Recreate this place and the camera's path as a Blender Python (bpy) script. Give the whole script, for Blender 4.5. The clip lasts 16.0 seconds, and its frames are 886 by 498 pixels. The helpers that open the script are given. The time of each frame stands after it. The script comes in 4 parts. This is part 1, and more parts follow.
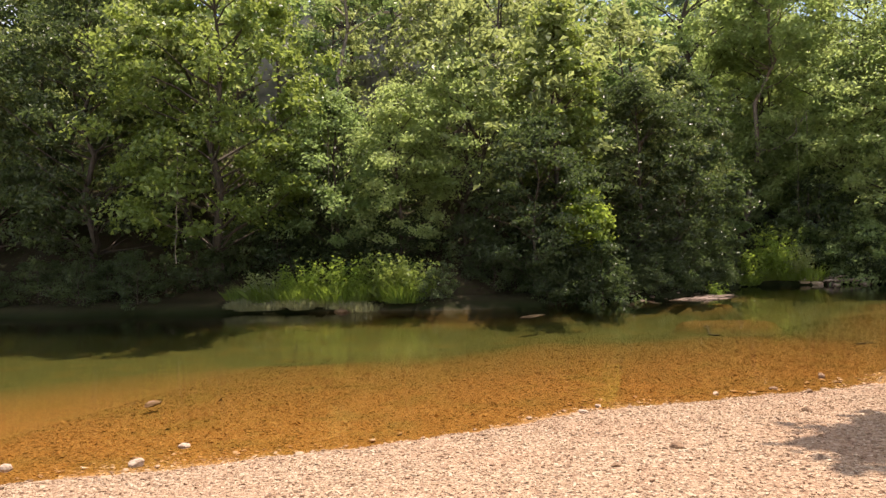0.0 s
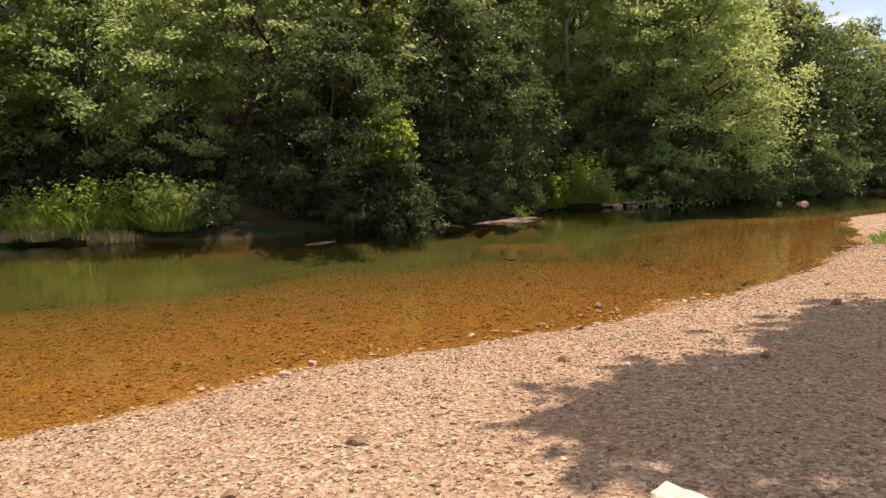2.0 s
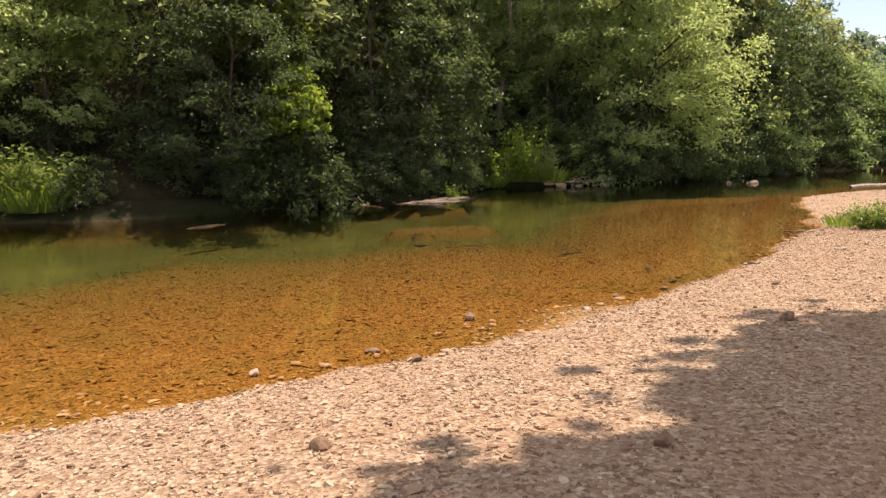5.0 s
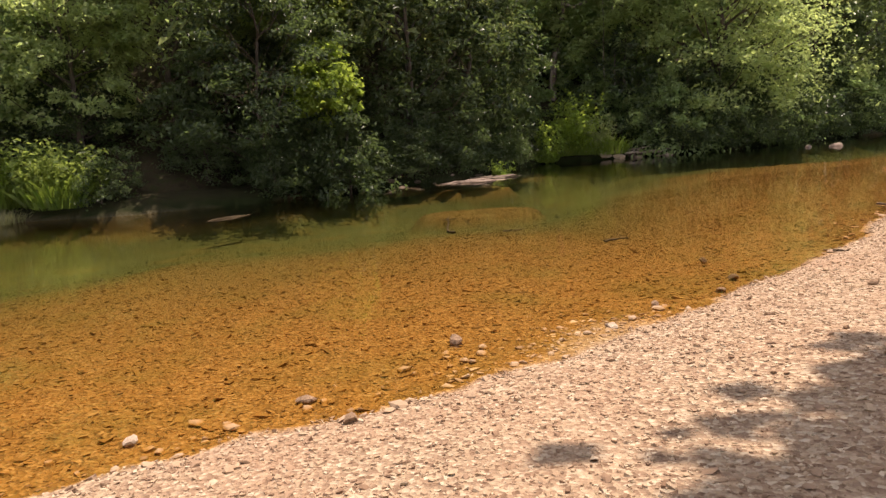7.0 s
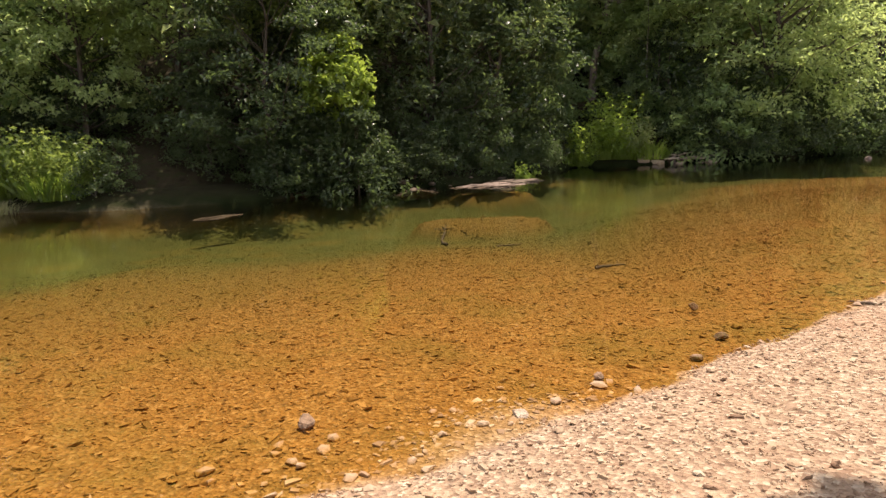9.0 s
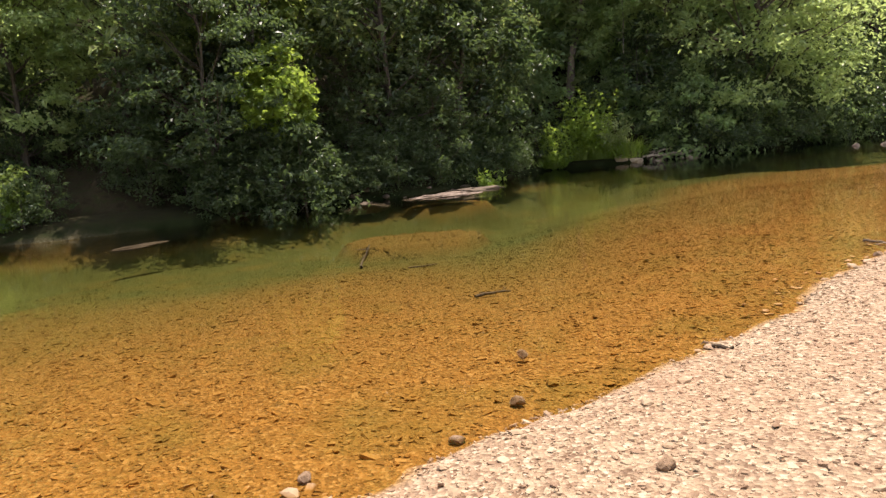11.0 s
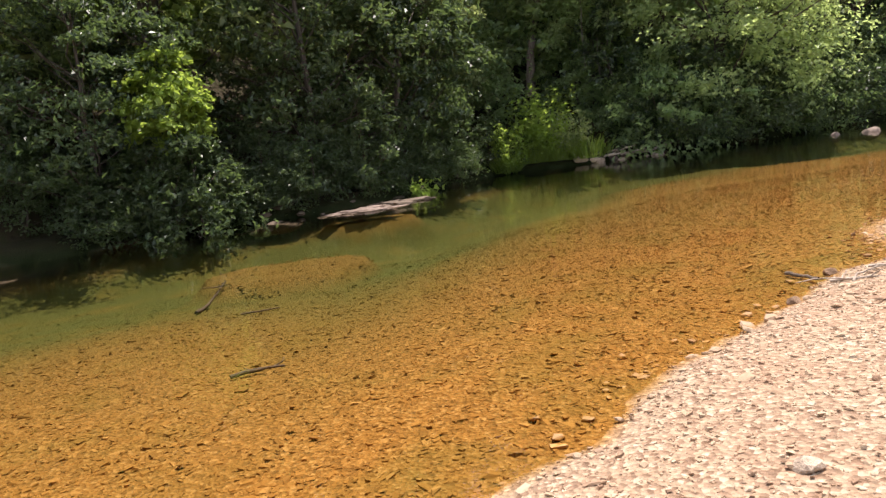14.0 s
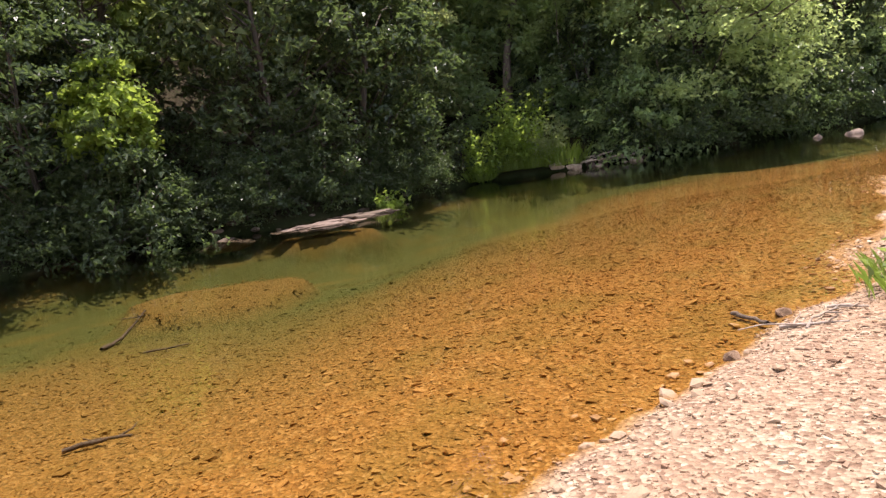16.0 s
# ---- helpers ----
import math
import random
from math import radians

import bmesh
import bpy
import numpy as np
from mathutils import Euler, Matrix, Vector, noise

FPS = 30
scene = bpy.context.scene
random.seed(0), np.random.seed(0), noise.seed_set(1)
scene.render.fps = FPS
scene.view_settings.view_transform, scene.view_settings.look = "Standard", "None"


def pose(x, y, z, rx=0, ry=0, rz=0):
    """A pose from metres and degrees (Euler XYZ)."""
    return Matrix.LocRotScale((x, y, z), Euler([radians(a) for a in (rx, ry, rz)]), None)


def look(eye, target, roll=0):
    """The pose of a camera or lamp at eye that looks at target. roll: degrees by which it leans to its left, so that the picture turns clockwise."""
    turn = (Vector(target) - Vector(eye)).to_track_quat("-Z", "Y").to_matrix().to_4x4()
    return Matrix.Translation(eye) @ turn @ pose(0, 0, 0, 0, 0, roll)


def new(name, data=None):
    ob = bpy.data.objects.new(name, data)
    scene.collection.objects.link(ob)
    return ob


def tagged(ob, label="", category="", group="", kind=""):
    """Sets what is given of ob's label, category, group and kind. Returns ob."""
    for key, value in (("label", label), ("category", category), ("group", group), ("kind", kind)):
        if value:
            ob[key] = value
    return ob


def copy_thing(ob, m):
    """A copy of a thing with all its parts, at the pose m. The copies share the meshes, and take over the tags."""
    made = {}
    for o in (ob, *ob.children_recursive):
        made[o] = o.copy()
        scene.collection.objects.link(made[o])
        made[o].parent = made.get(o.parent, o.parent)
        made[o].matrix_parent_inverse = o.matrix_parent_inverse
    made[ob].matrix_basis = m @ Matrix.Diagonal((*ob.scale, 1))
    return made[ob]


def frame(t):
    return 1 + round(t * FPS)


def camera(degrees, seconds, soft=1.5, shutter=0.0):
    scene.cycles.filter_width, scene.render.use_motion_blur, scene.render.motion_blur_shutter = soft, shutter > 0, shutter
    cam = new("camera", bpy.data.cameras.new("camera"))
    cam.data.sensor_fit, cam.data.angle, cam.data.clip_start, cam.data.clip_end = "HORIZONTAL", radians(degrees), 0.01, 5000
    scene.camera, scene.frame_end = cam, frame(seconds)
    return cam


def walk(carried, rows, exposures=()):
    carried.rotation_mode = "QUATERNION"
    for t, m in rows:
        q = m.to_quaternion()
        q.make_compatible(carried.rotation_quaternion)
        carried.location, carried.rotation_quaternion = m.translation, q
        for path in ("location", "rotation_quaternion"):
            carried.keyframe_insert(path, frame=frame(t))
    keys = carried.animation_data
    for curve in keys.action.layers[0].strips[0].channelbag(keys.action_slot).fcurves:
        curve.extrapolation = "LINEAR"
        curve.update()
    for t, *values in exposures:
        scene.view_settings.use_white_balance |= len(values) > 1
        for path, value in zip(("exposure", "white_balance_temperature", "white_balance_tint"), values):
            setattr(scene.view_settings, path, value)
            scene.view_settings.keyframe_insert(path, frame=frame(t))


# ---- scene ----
cam = camera(66.0, 16.0, soft=1.45)
PATH = [
    (0, (0.11, 0.023, 2.236), (-0.127, 2.009, 2.254), -1.65),
    (0.5, (0.279, 0.737, 2.142), (0.19, 2.734, 2.071), -1.41),
    (1, (0.768, 1.47, 2.087), (0.804, 3.466, 1.955), -1.51),
    (1.5, (1.18, 2.109, 1.991), (1.313, 4.097, 1.819), -1.34),
    (2, (1.643, 2.825, 1.925), (1.882, 4.8, 1.717), -1.55),
    (2.5, (2.065, 3.344, 1.876), (2.364, 5.307, 1.64), -1.33),
    (3, (2.407, 3.867, 1.828), (2.728, 5.826, 1.584), -1.38),
    (3.5, (2.76, 4.314, 1.788), (3.099, 6.269, 1.536), -1.34),
    (4, (3.116, 4.796, 1.74), (3.467, 6.748, 1.484), -1.29),
    (4.2, (3.208, 4.933, 1.732), (3.562, 6.884, 1.475), -1.25),
    (6.5, (4.242, 6.373, 1.654), (4.488, 8.333, 1.34), -3.2),
    (7, (4.568, 6.912, 1.66), (4.721, 8.88, 1.334), -3.9),
    (7.5, (4.892, 7.287, 1.64), (4.993, 9.258, 1.316), -3.8),
    (8, (5.202, 7.642, 1.638), (5.233, 9.615, 1.316), -3.5),
    (8.5, (5.518, 7.996, 1.687), (5.533, 9.97, 1.368), -3.4),
    (9, (5.886, 8.346, 1.695), (5.897, 10.319, 1.367), -2.3),
    (11.5, (8.341, 9.854, 1.728), (8.292, 11.829, 1.418), -5.8),
    (12, (8.757, 10.383, 1.678), (8.708, 12.358, 1.371), -6.1),
    (12.5, (9.192, 10.871, 1.606), (9.142, 12.847, 1.302), -6.5),
    (13, (9.511, 11.283, 1.56), (9.459, 13.259, 1.252), -6.7),
    (13.5, (9.861, 11.683, 1.54), (9.813, 13.659, 1.234), -7.0),
    (14, (10.159, 12.006, 1.527), (10.109, 13.983, 1.226), -7.5),
    (14.5, (10.417, 12.342, 1.528), (10.368, 14.319, 1.231), -7.7),
    (15, (10.675, 12.612, 1.526), (10.629, 14.59, 1.235), -7.9),
    (15.5, (10.88, 12.861, 1.516), (10.838, 14.839, 1.227), -8.1),
    (16, (11.023, 13.036, 1.52), (10.991, 15.015, 1.232), -8.3),
]
walk(cam, [(t, look(eye, target, roll)) for t, eye, target, roll in PATH],
     [(0, 0.84, 7050, 20), (0.5, 0.70, 7150, 20), (1.5, 0.48, 7300, 21), (3.5, 0.60, 7300, 22), (7, 0.66, 7250, 21), (9, 0.80, 7050, 18), (12.5, 0.94, 6450, 13), (16, 0.98, 6350, 23)])

# ---- sky, sun, exposure ----
SUN_AZ, SUN_EL = 39.0, 73.0            # degrees to the right of +y, and above the horizon
world = bpy.data.worlds.new("sky")
scene.world = world
world.use_nodes = True
wn, wl = world.node_tree.nodes, world.node_tree.links
wn.clear()
w_out = wn.new("ShaderNodeOutputWorld")
w_bg = wn.new("ShaderNodeBackground")
w_sky = wn.new("ShaderNodeTexSky")
w_sky.sky_type, w_sky.sun_disc = "NISHITA", False
w_sky.sun_elevation, w_sky.sun_rotation = radians(SUN_EL), radians(SUN_AZ)
w_bg.inputs["Strength"].default_value = 0.13
w_tc = wn.new("ShaderNodeTexCoord")
w_map = wn.new("ShaderNodeMapping")
w_map.inputs["Scale"].default_value = (2.2, 2.2, 6.0)
w_noise = wn.new("ShaderNodeTexNoise")
w_noise.inputs["Scale"].default_value, w_noise.inputs["Detail"].default_value = 1.7, 6
w_ramp = wn.new("ShaderNodeValToRGB")
w_ramp.color_ramp.elements[0].position, w_ramp.color_ramp.elements[1].position = 0.44, 0.62
w_mix = wn.new("ShaderNodeMix")
w_mix.data_type = "RGBA"
w_mix.inputs["B"].default_value = (9.0, 9.0, 9.3, 1)
wl.new(w_tc.outputs["Generated"], w_map.inputs["Vector"])
wl.new(w_map.outputs["Vector"], w_noise.inputs["Vector"])
wl.new(w_noise.outputs["Fac"], w_ramp.inputs["Fac"])
wl.new(w_ramp.outputs["Color"], w_mix.inputs["Factor"])
wl.new(w_sky.outputs["Color"], w_mix.inputs["A"])
wl.new(w_mix.outputs["Result"], w_bg.inputs["Color"])
wl.new(w_bg.outputs["Background"], w_out.inputs["Surface"])

sun = new("sun", bpy.data.lights.new("sun", "SUN"))
sun.data.energy, sun.data.angle, sun.data.color = 5.0, radians(0.6), (1.0, 0.93, 0.82)
_az, _el = radians(SUN_AZ), radians(SUN_EL)
sun.matrix_world = look((0, 0, 60), Vector((0, 0, 60)) - Vector((math.sin(_az) * math.cos(_el), math.cos(_az) * math.cos(_el), math.sin(_el))))

# ---- plan of the river ----
NEAR = [(-400, -60), (-60, -8), (-25, 1.0), (-12, 4.4), (-5.2, 6.45), (-3.8, 7.05), (-2.1, 7.75), (-0.15, 8.85), (1.0, 9.7), (2.8, 10.42), (4.0, 10.85),
        (5.5, 11.5), (6.6, 12.2), (7.9, 13.15), (9.5, 14.25), (10.4, 14.95), (11.3, 15.9), (12.2, 16.75), (13.2, 17.58), (14.2, 18.4), (15.0, 19.45), (17.0, 22.4),
        (20.2, 26.7), (22, 27.6), (27, 28.9), (45, 33), (90, 42), (400, 80)]
FAR = [(-400, 80), (-60, 34), (-24, 27.6), (-15, 27.9), (-8, 27.8), (-3, 26.9), (0.5, 28.3), (3.5, 30.6), (7, 32.0), (9, 35.2), (10.5, 37.6),
       (12.5, 39.6), (15.5, 40.0), (18.4, 39.8), (21.5, 40.4), (26, 42.6), (32, 45.4), (45, 51), (90, 64), (400, 120)]
NEAR_X, NEAR_Y = np.array(NEAR, float).T
FAR_X, FAR_Y = np.array(FAR, float).T


def wobble(x, y, scale, seed=0.0):
    """Smooth noise from a few sines, about -1 to 1; takes arrays."""
    u, v = np.asarray(x) / scale + seed * 3.1, np.asarray(y) / scale - seed * 1.7
    return (np.sin(u * 1.7 + 1.3 * np.sin(v * 0.9 + seed)) + np.sin(v * 2.1 + 1.1 * np.sin(u * 1.3 + 2 * seed)) + np.sin(u + v * 1.2 + seed)) / 3


def near_off(x, y):
    """Metres from the near waterline towards the gravel bar (negative in the water)."""
    edge = np.interp(x, NEAR_X, NEAR_Y)
    slope = (np.interp(np.asarray(x) + 0.8, NEAR_X, NEAR_Y) - np.interp(np.asarray(x) - 0.8, NEAR_X, NEAR_Y)) / 1.6
    return (edge - y) / np.sqrt(1 + slope**2) + 0.10 * wobble(x, y, 0.55, 1) + 0.05 * wobble(x, y, 0.17, 2)


def far_off(x, y):
    """Metres from the far waterline up the wooded bank (negative in the water)."""
    edge = np.interp(x, FAR_X, FAR_Y)
    slope = (np.interp(np.asarray(x) + 1.5, FAR_X, FAR_Y) - np.interp(np.asarray(x) - 1.5, FAR_X, FAR_Y)) / 3
    return (y - edge) / np.sqrt(1 + slope**2) + 0.35 * wobble(x, y, 1.6, 3)


def hill(x, y):
    """Steepness of the wooded slope: a high bluff on the left that falls off to the right."""
    return np.interp(x, [-60, 0, 14, 26, 38, 48, 58, 76, 96, 150], [0.72, 0.70, 0.62, 0.58, 0.50, 0.36, 0.34, 0.36, 0.28, 0.1])


def ground_height(x, y):
    x, y = np.asarray(x, float), np.asarray(y, float)
    dn, df = near_off(x, y), far_off(x, y)
    bar = 0.03 * (1 - np.exp(-np.clip(dn, 0, None) / 0.15)) + 0.60 * (1 - np.exp(-np.clip(dn, 0, None) / 5.5)) + 0.03 * wobble(x, y, 1.1, 4) * np.clip(dn, 0, 1)
    width = np.clip(-dn, 0, None)
    bed = -0.036 * width - 0.38 / (1 + np.exp(-(width - 9.8) / 2.0)) + 0.02 * wobble(x, y, 1.3, 5) + 0.07 * wobble(x, y, 3.2, 8) * np.clip((width - 3) / 5, 0, 1)
    bed = bed - 0.34 * np.exp(-((df + 2.5) / 6.2) ** 2) * np.interp(x, [2, 9, 26, 34], [0, 1, 1, 0])
    bed = np.maximum(bed, -1.25)
    shelf = np.hypot((x - 7.0) / 1.5, (y - 24.3) / 1.35) + 0.12 * wobble(x, y, 0.6, 16)
    bed = np.maximum(bed, -0.36 - 1.6 * np.clip(shelf - 1, 0, None))
    foot = np.hypot((x - 7.7) / 1.25, (y - 31.1) / 0.8)
    bed = np.maximum(bed, -0.28 - 1.2 * np.clip(foot - 1, 0, None))
    bed = np.where(df > -3.0, np.maximum(bed, -0.30 + 0.30 * np.clip(df, -3, 0)), bed)
    up = np.clip(df, 0, None)
    bank = 0.55 * (1 - np.exp(-up / 0.7)) + hill(x, y) * np.clip(up - 2, 0, 55) * 0.9 + 0.25 * wobble(x, y, 3.3, 6) * np.clip(up / 4, 0, 1)
    z = np.where(dn > 0, bar, np.where(df > 0, bank, bed))
    return z


def gz(x, y):
    return float(ground_height(x, y))


# ---- materials ----
def nodes_of(name):
    m = bpy.data.materials.new(name)
    m.use_nodes = True
    n, l = m.node_tree.nodes, m.node_tree.links
    return m, n, l, n["Principled BSDF"]


def ramp(n, stops):
    r = n.new("ShaderNodeValToRGB")
    e = r.color_ramp.elements
    e[0].position, e[0].color = stops[0][0], (*stops[0][1], 1)
    e[1].position, e[1].color = stops[-1][0], (*stops[-1][1], 1)
    for p, c in stops[1:-1]:
        e.new(p).color = (*c, 1)
    return r


def blend(n, l, a, b, fac, mode="MIX"):
    x = n.new("ShaderNodeMix")
    x.data_type, x.blend_type = "RGBA", mode
    for socket, value in (("A", a), ("B", b), ("Factor", fac)):
        if isinstance(value, (tuple, float, int)):
            x.inputs[socket].default_value = value if not isinstance(value, tuple) else (*value, 1)
        else:
            l.new(value, x.inputs[socket])
    return x.outputs["Result"]


def noise_tex(n, l, scale, detail=4, vector=None, rough=0.55):
    t = n.new("ShaderNodeTexNoise")
    t.inputs["Scale"].default_value, t.inputs["Detail"].default_value, t.inputs["Roughness"].default_value = scale, detail, rough
    if vector:
        l.new(vector, t.inputs["Vector"])
    return t


def bump(n, l, height, strength, distance, normal=None):
    b = n.new("ShaderNodeBump")
    b.inputs["Strength"].default_value, b.inputs["Distance"].default_value = strength, distance
    l.new(height, b.inputs["Height"])
    if normal:
        l.new(normal, b.inputs["Normal"])
    return b.outputs["Normal"]


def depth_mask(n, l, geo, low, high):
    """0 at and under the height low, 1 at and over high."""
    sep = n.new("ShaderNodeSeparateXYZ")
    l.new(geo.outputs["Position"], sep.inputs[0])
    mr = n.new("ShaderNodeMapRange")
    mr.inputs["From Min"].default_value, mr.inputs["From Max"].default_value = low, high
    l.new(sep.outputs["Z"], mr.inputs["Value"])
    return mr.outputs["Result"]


def stone_material(name, loose):
    """River gravel: dry chert and limestone above the waterline, wet and coated with amber algae under it, deep water's
    green painted in by depth.
    """
    m, n, l, p = nodes_of(name)
    geo = n.new("ShaderNodeNewGeometry")
    pos = geo.outputs["Position"]
    if loose:
        pick = geo.outputs["Random Per Island"]
    else:
        cells = n.new("ShaderNodeTexVoronoi")
        cells.inputs["Scale"].default_value = 34
        l.new(pos, cells.inputs["Vector"])
        sep = n.new("ShaderNodeSeparateColor")
        l.new(cells.outputs["Color"], sep.inputs[0])
        pick = sep.outputs[0]
    dry = ramp(n, [(0.0, (0.16, 0.096, 0.060)), (0.14, (0.25, 0.162, 0.106)), (0.5, (0.326, 0.228, 0.147)), (0.82, (0.385, 0.286, 0.192)), (1.0, (0.49, 0.395, 0.285))])
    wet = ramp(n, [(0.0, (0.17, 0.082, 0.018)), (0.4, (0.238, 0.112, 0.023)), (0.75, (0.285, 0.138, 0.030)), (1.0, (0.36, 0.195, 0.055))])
    l.new(pick, dry.inputs[0])
    l.new(pick, wet.inputs[0])
    patch = noise_tex(n, l, 0.7, 5, pos)
    fine = noise_tex(n, l, 60, 4, pos)
    warm = blend(n, l, dry.outputs[0], (0.33, 0.195, 0.12), ramp_out(n, l, patch.outputs["Fac"], 0.45, 0.75, 0.45))
    grit = blend(n, l, warm, (0.22, 0.15, 0.105), ramp_out(n, l, fine.outputs["Fac"], 0.5, 0.8, 0.5))
    # Light lost in deeper water is painted on the bed: greener with depth.
    depth_tinted = blend(n, l, wet.outputs[0], (0.066, 0.082, 0.018), depth_flip(n, l, depth_mask(n, l, geo, -0.66, -0.07), 0.93))
    algae = blend(n, l, depth_tinted, (0.15, 0.105, 0.018), ramp_out(n, l, noise_tex(n, l, 0.9, 6, pos).outputs["Fac"], 0.48, 0.72, 0.55))
    colour = blend(n, l, algae, grit, depth_mask(n, l, geo, -0.002, 0.026))
    if not loose:
        # leaf litter where the woods begin, near-black green low down at the water's edge
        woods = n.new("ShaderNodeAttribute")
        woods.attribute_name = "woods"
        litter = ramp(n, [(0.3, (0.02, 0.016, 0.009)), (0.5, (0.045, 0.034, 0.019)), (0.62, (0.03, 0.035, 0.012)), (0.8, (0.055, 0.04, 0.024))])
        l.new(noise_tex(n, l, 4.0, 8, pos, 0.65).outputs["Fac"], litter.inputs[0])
        bank_floor = blend(n, l, (0.014, 0.019, 0.005), litter.outputs[0], depth_mask(n, l, geo, 0.1, 0.6))
        colour = blend(n, l, colour, bank_floor, woods.outputs["Fac"])
    l.new(colour, p.inputs["Base Color"])
    p.inputs["Roughness"].default_value = 0.85
    p.inputs["Specular IOR Level"].default_value = 0.08
    if loose:
        nrm = bump(n, l, fine.outputs["Fac"], 0.35, 0.01)
    else:
        nrm = bump(n, l, cells.outputs["Distance"], 0.9, 0.03, bump(n, l, fine.outputs["Fac"], 0.4, 0.01))
    l.new(nrm, p.inputs["Normal"])
    return m


def ramp_out(n, l, fac, low, high, top):
    mr = n.new("ShaderNodeMapRange")
    mr.inputs["From Min"].default_value, mr.inputs["From Max"].default_value, mr.inputs["To Max"].default_value = low, high, top
    l.new(fac, mr.inputs["Value"])
    return mr.outputs["Result"]


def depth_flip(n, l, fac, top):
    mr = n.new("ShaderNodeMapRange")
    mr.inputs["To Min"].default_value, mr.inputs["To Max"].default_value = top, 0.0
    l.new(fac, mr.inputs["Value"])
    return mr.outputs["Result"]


def rock_material(name, light, dark, scale=3.0):
    m, n, l, p = nodes_of(name)
    tc = n.new("ShaderNodeTexCoord")
    big, small = noise_tex(n, l, scale, 6, tc.outputs["Object"]), noise_tex(n, l, scale * 9, 6, tc.outputs["Object"])
    c = ramp(n, [(0.32, dark), (0.55, light), (0.75, tuple(min(0.85, v * 1.25) for v in light))])
    l.new(big.outputs["Fac"], c.inputs[0])
    d = blend(n, l, c.outputs[0], tuple(v * 0.45 for v in light), ramp_out(n, l, small.outputs["Fac"], 0.55, 0.75, 0.6))
    l.new(d, p.inputs["Base Color"])
    p.inputs["Roughness"].default_value = 0.85
    p.inputs["Specular IOR Level"].default_value = 0.15
    l.new(bump(n, l, small.outputs["Fac"], 0.5, 0.02), p.inputs["Normal"])
    return m


def bark_material(name, light, dark):
    m, n, l, p = nodes_of(name)
    tc = n.new("ShaderNodeTexCoord")
    mp = n.new("ShaderNodeMapping")
    mp.inputs["Scale"].default_value = (6, 6, 1.2)
    l.new(tc.outputs["Object"], mp.inputs[0])
    t = noise_tex(n, l, 2.5, 7, mp.outputs[0])
    c = ramp(n, [(0.35, dark), (0.65, light)])
    l.new(t.outputs["Fac"], c.inputs[0])
    l.new(c.outputs[0], p.inputs["Base Color"])
    p.inputs["Roughness"].default_value = 0.9
    l.new(bump(n, l, t.outputs["Fac"], 0.7, 0.04), p.inputs["Normal"])
    return m


def leaf_material(name, dark, light, glow, share=0.42):
    """Leaves that let some light through; each leaf and each tree differs a little."""
    m, n, l, p = nodes_of(name)
    geo, info = n.new("ShaderNodeNewGeometry"), n.new("ShaderNodeObjectInfo")
    c = ramp(n, [(0.0, dark), (0.7, light), (1.0, tuple(v * 1.5 for v in light))])
    l.new(geo.outputs["Random Per Island"], c.inputs[0])
    hue = n.new("ShaderNodeHueSaturation")
    l.new(c.outputs[0], hue.inputs["Color"])
    l.new(ramp_pair(n, l, info.outputs["Random"], 0.485, 0.515), hue.inputs["Hue"])
    l.new(ramp_pair(n, l, info.outputs["Random"], 1.15, 0.85), hue.inputs["Value"])
    l.new(hue.outputs[0], p.inputs["Base Color"])
    p.inputs["Roughness"].default_value = 0.4
    p.inputs["Specular IOR Level"].default_value = 0.5
    tr = n.new("ShaderNodeBsdfTranslucent")
    l.new(blend(n, l, hue.outputs[0], glow, 0.75), tr.inputs["Color"])
    mx = n.new("ShaderNodeMixShader")
    mx.inputs[0].default_value = share
    l.new(p.outputs[0], mx.inputs[1])
    l.new(tr.outputs[0], mx.inputs[2])
    l.new(mx.outputs[0], n["Material Output"].inputs["Surface"])
    return m


def ramp_pair(n, l, fac, a, b):
    mr = n.new("ShaderNodeMapRange")
    mr.inputs["To Min"].default_value, mr.inputs["To Max"].default_value = a, b
    l.new(fac, mr.inputs["Value"])
    return mr.outputs["Result"]


def water_material():
    """Clear, faintly tinted river water: a mirror by Fresnel over what lies beneath, with fine ripples."""
    m, n, l, p = nodes_of("river_water")
    n.remove(p)
    geo = n.new("ShaderNodeNewGeometry")
    mp = n.new("ShaderNodeMapping")
    mp.inputs["Scale"].default_value = (1.0, 1.5, 1.0)
    mp.inputs["Rotation"].default_value = (0, 0, radians(-40))
    l.new(geo.outputs["Position"], mp.inputs[0])
    r1, r2 = noise_tex(n, l, 1.6, 3, mp.outputs[0]), noise_tex(n, l, 7.5, 3, mp.outputs[0])
    nrm = bump(n, l, r2.outputs["Fac"], 0.09, 0.012, bump(n, l, r1.outputs["Fac"], 0.08, 0.05))
    fres = n.new("ShaderNodeFresnel")
    fres.inputs["IOR"].default_value = 1.33
    l.new(nrm, fres.inputs["Normal"])
    glossy = n.new("ShaderNodeBsdfGlossy")
    glossy.inputs["Roughness"].default_value = 0.02
    l.new(nrm, glossy.inputs["Normal"])
    clear = n.new("ShaderNodeBsdfTransparent")
    clear.inputs["Color"].default_value = (0.95, 0.93, 0.86, 1)
    mx = n.new("ShaderNodeMixShader")
    l.new(fres.outputs[0], mx.inputs[0])
    l.new(clear.outputs[0], mx.inputs[1])
    l.new(glossy.outputs[0], mx.inputs[2])
    l.new(mx.outputs[0], n["Material Output"].inputs["Surface"])
    return m


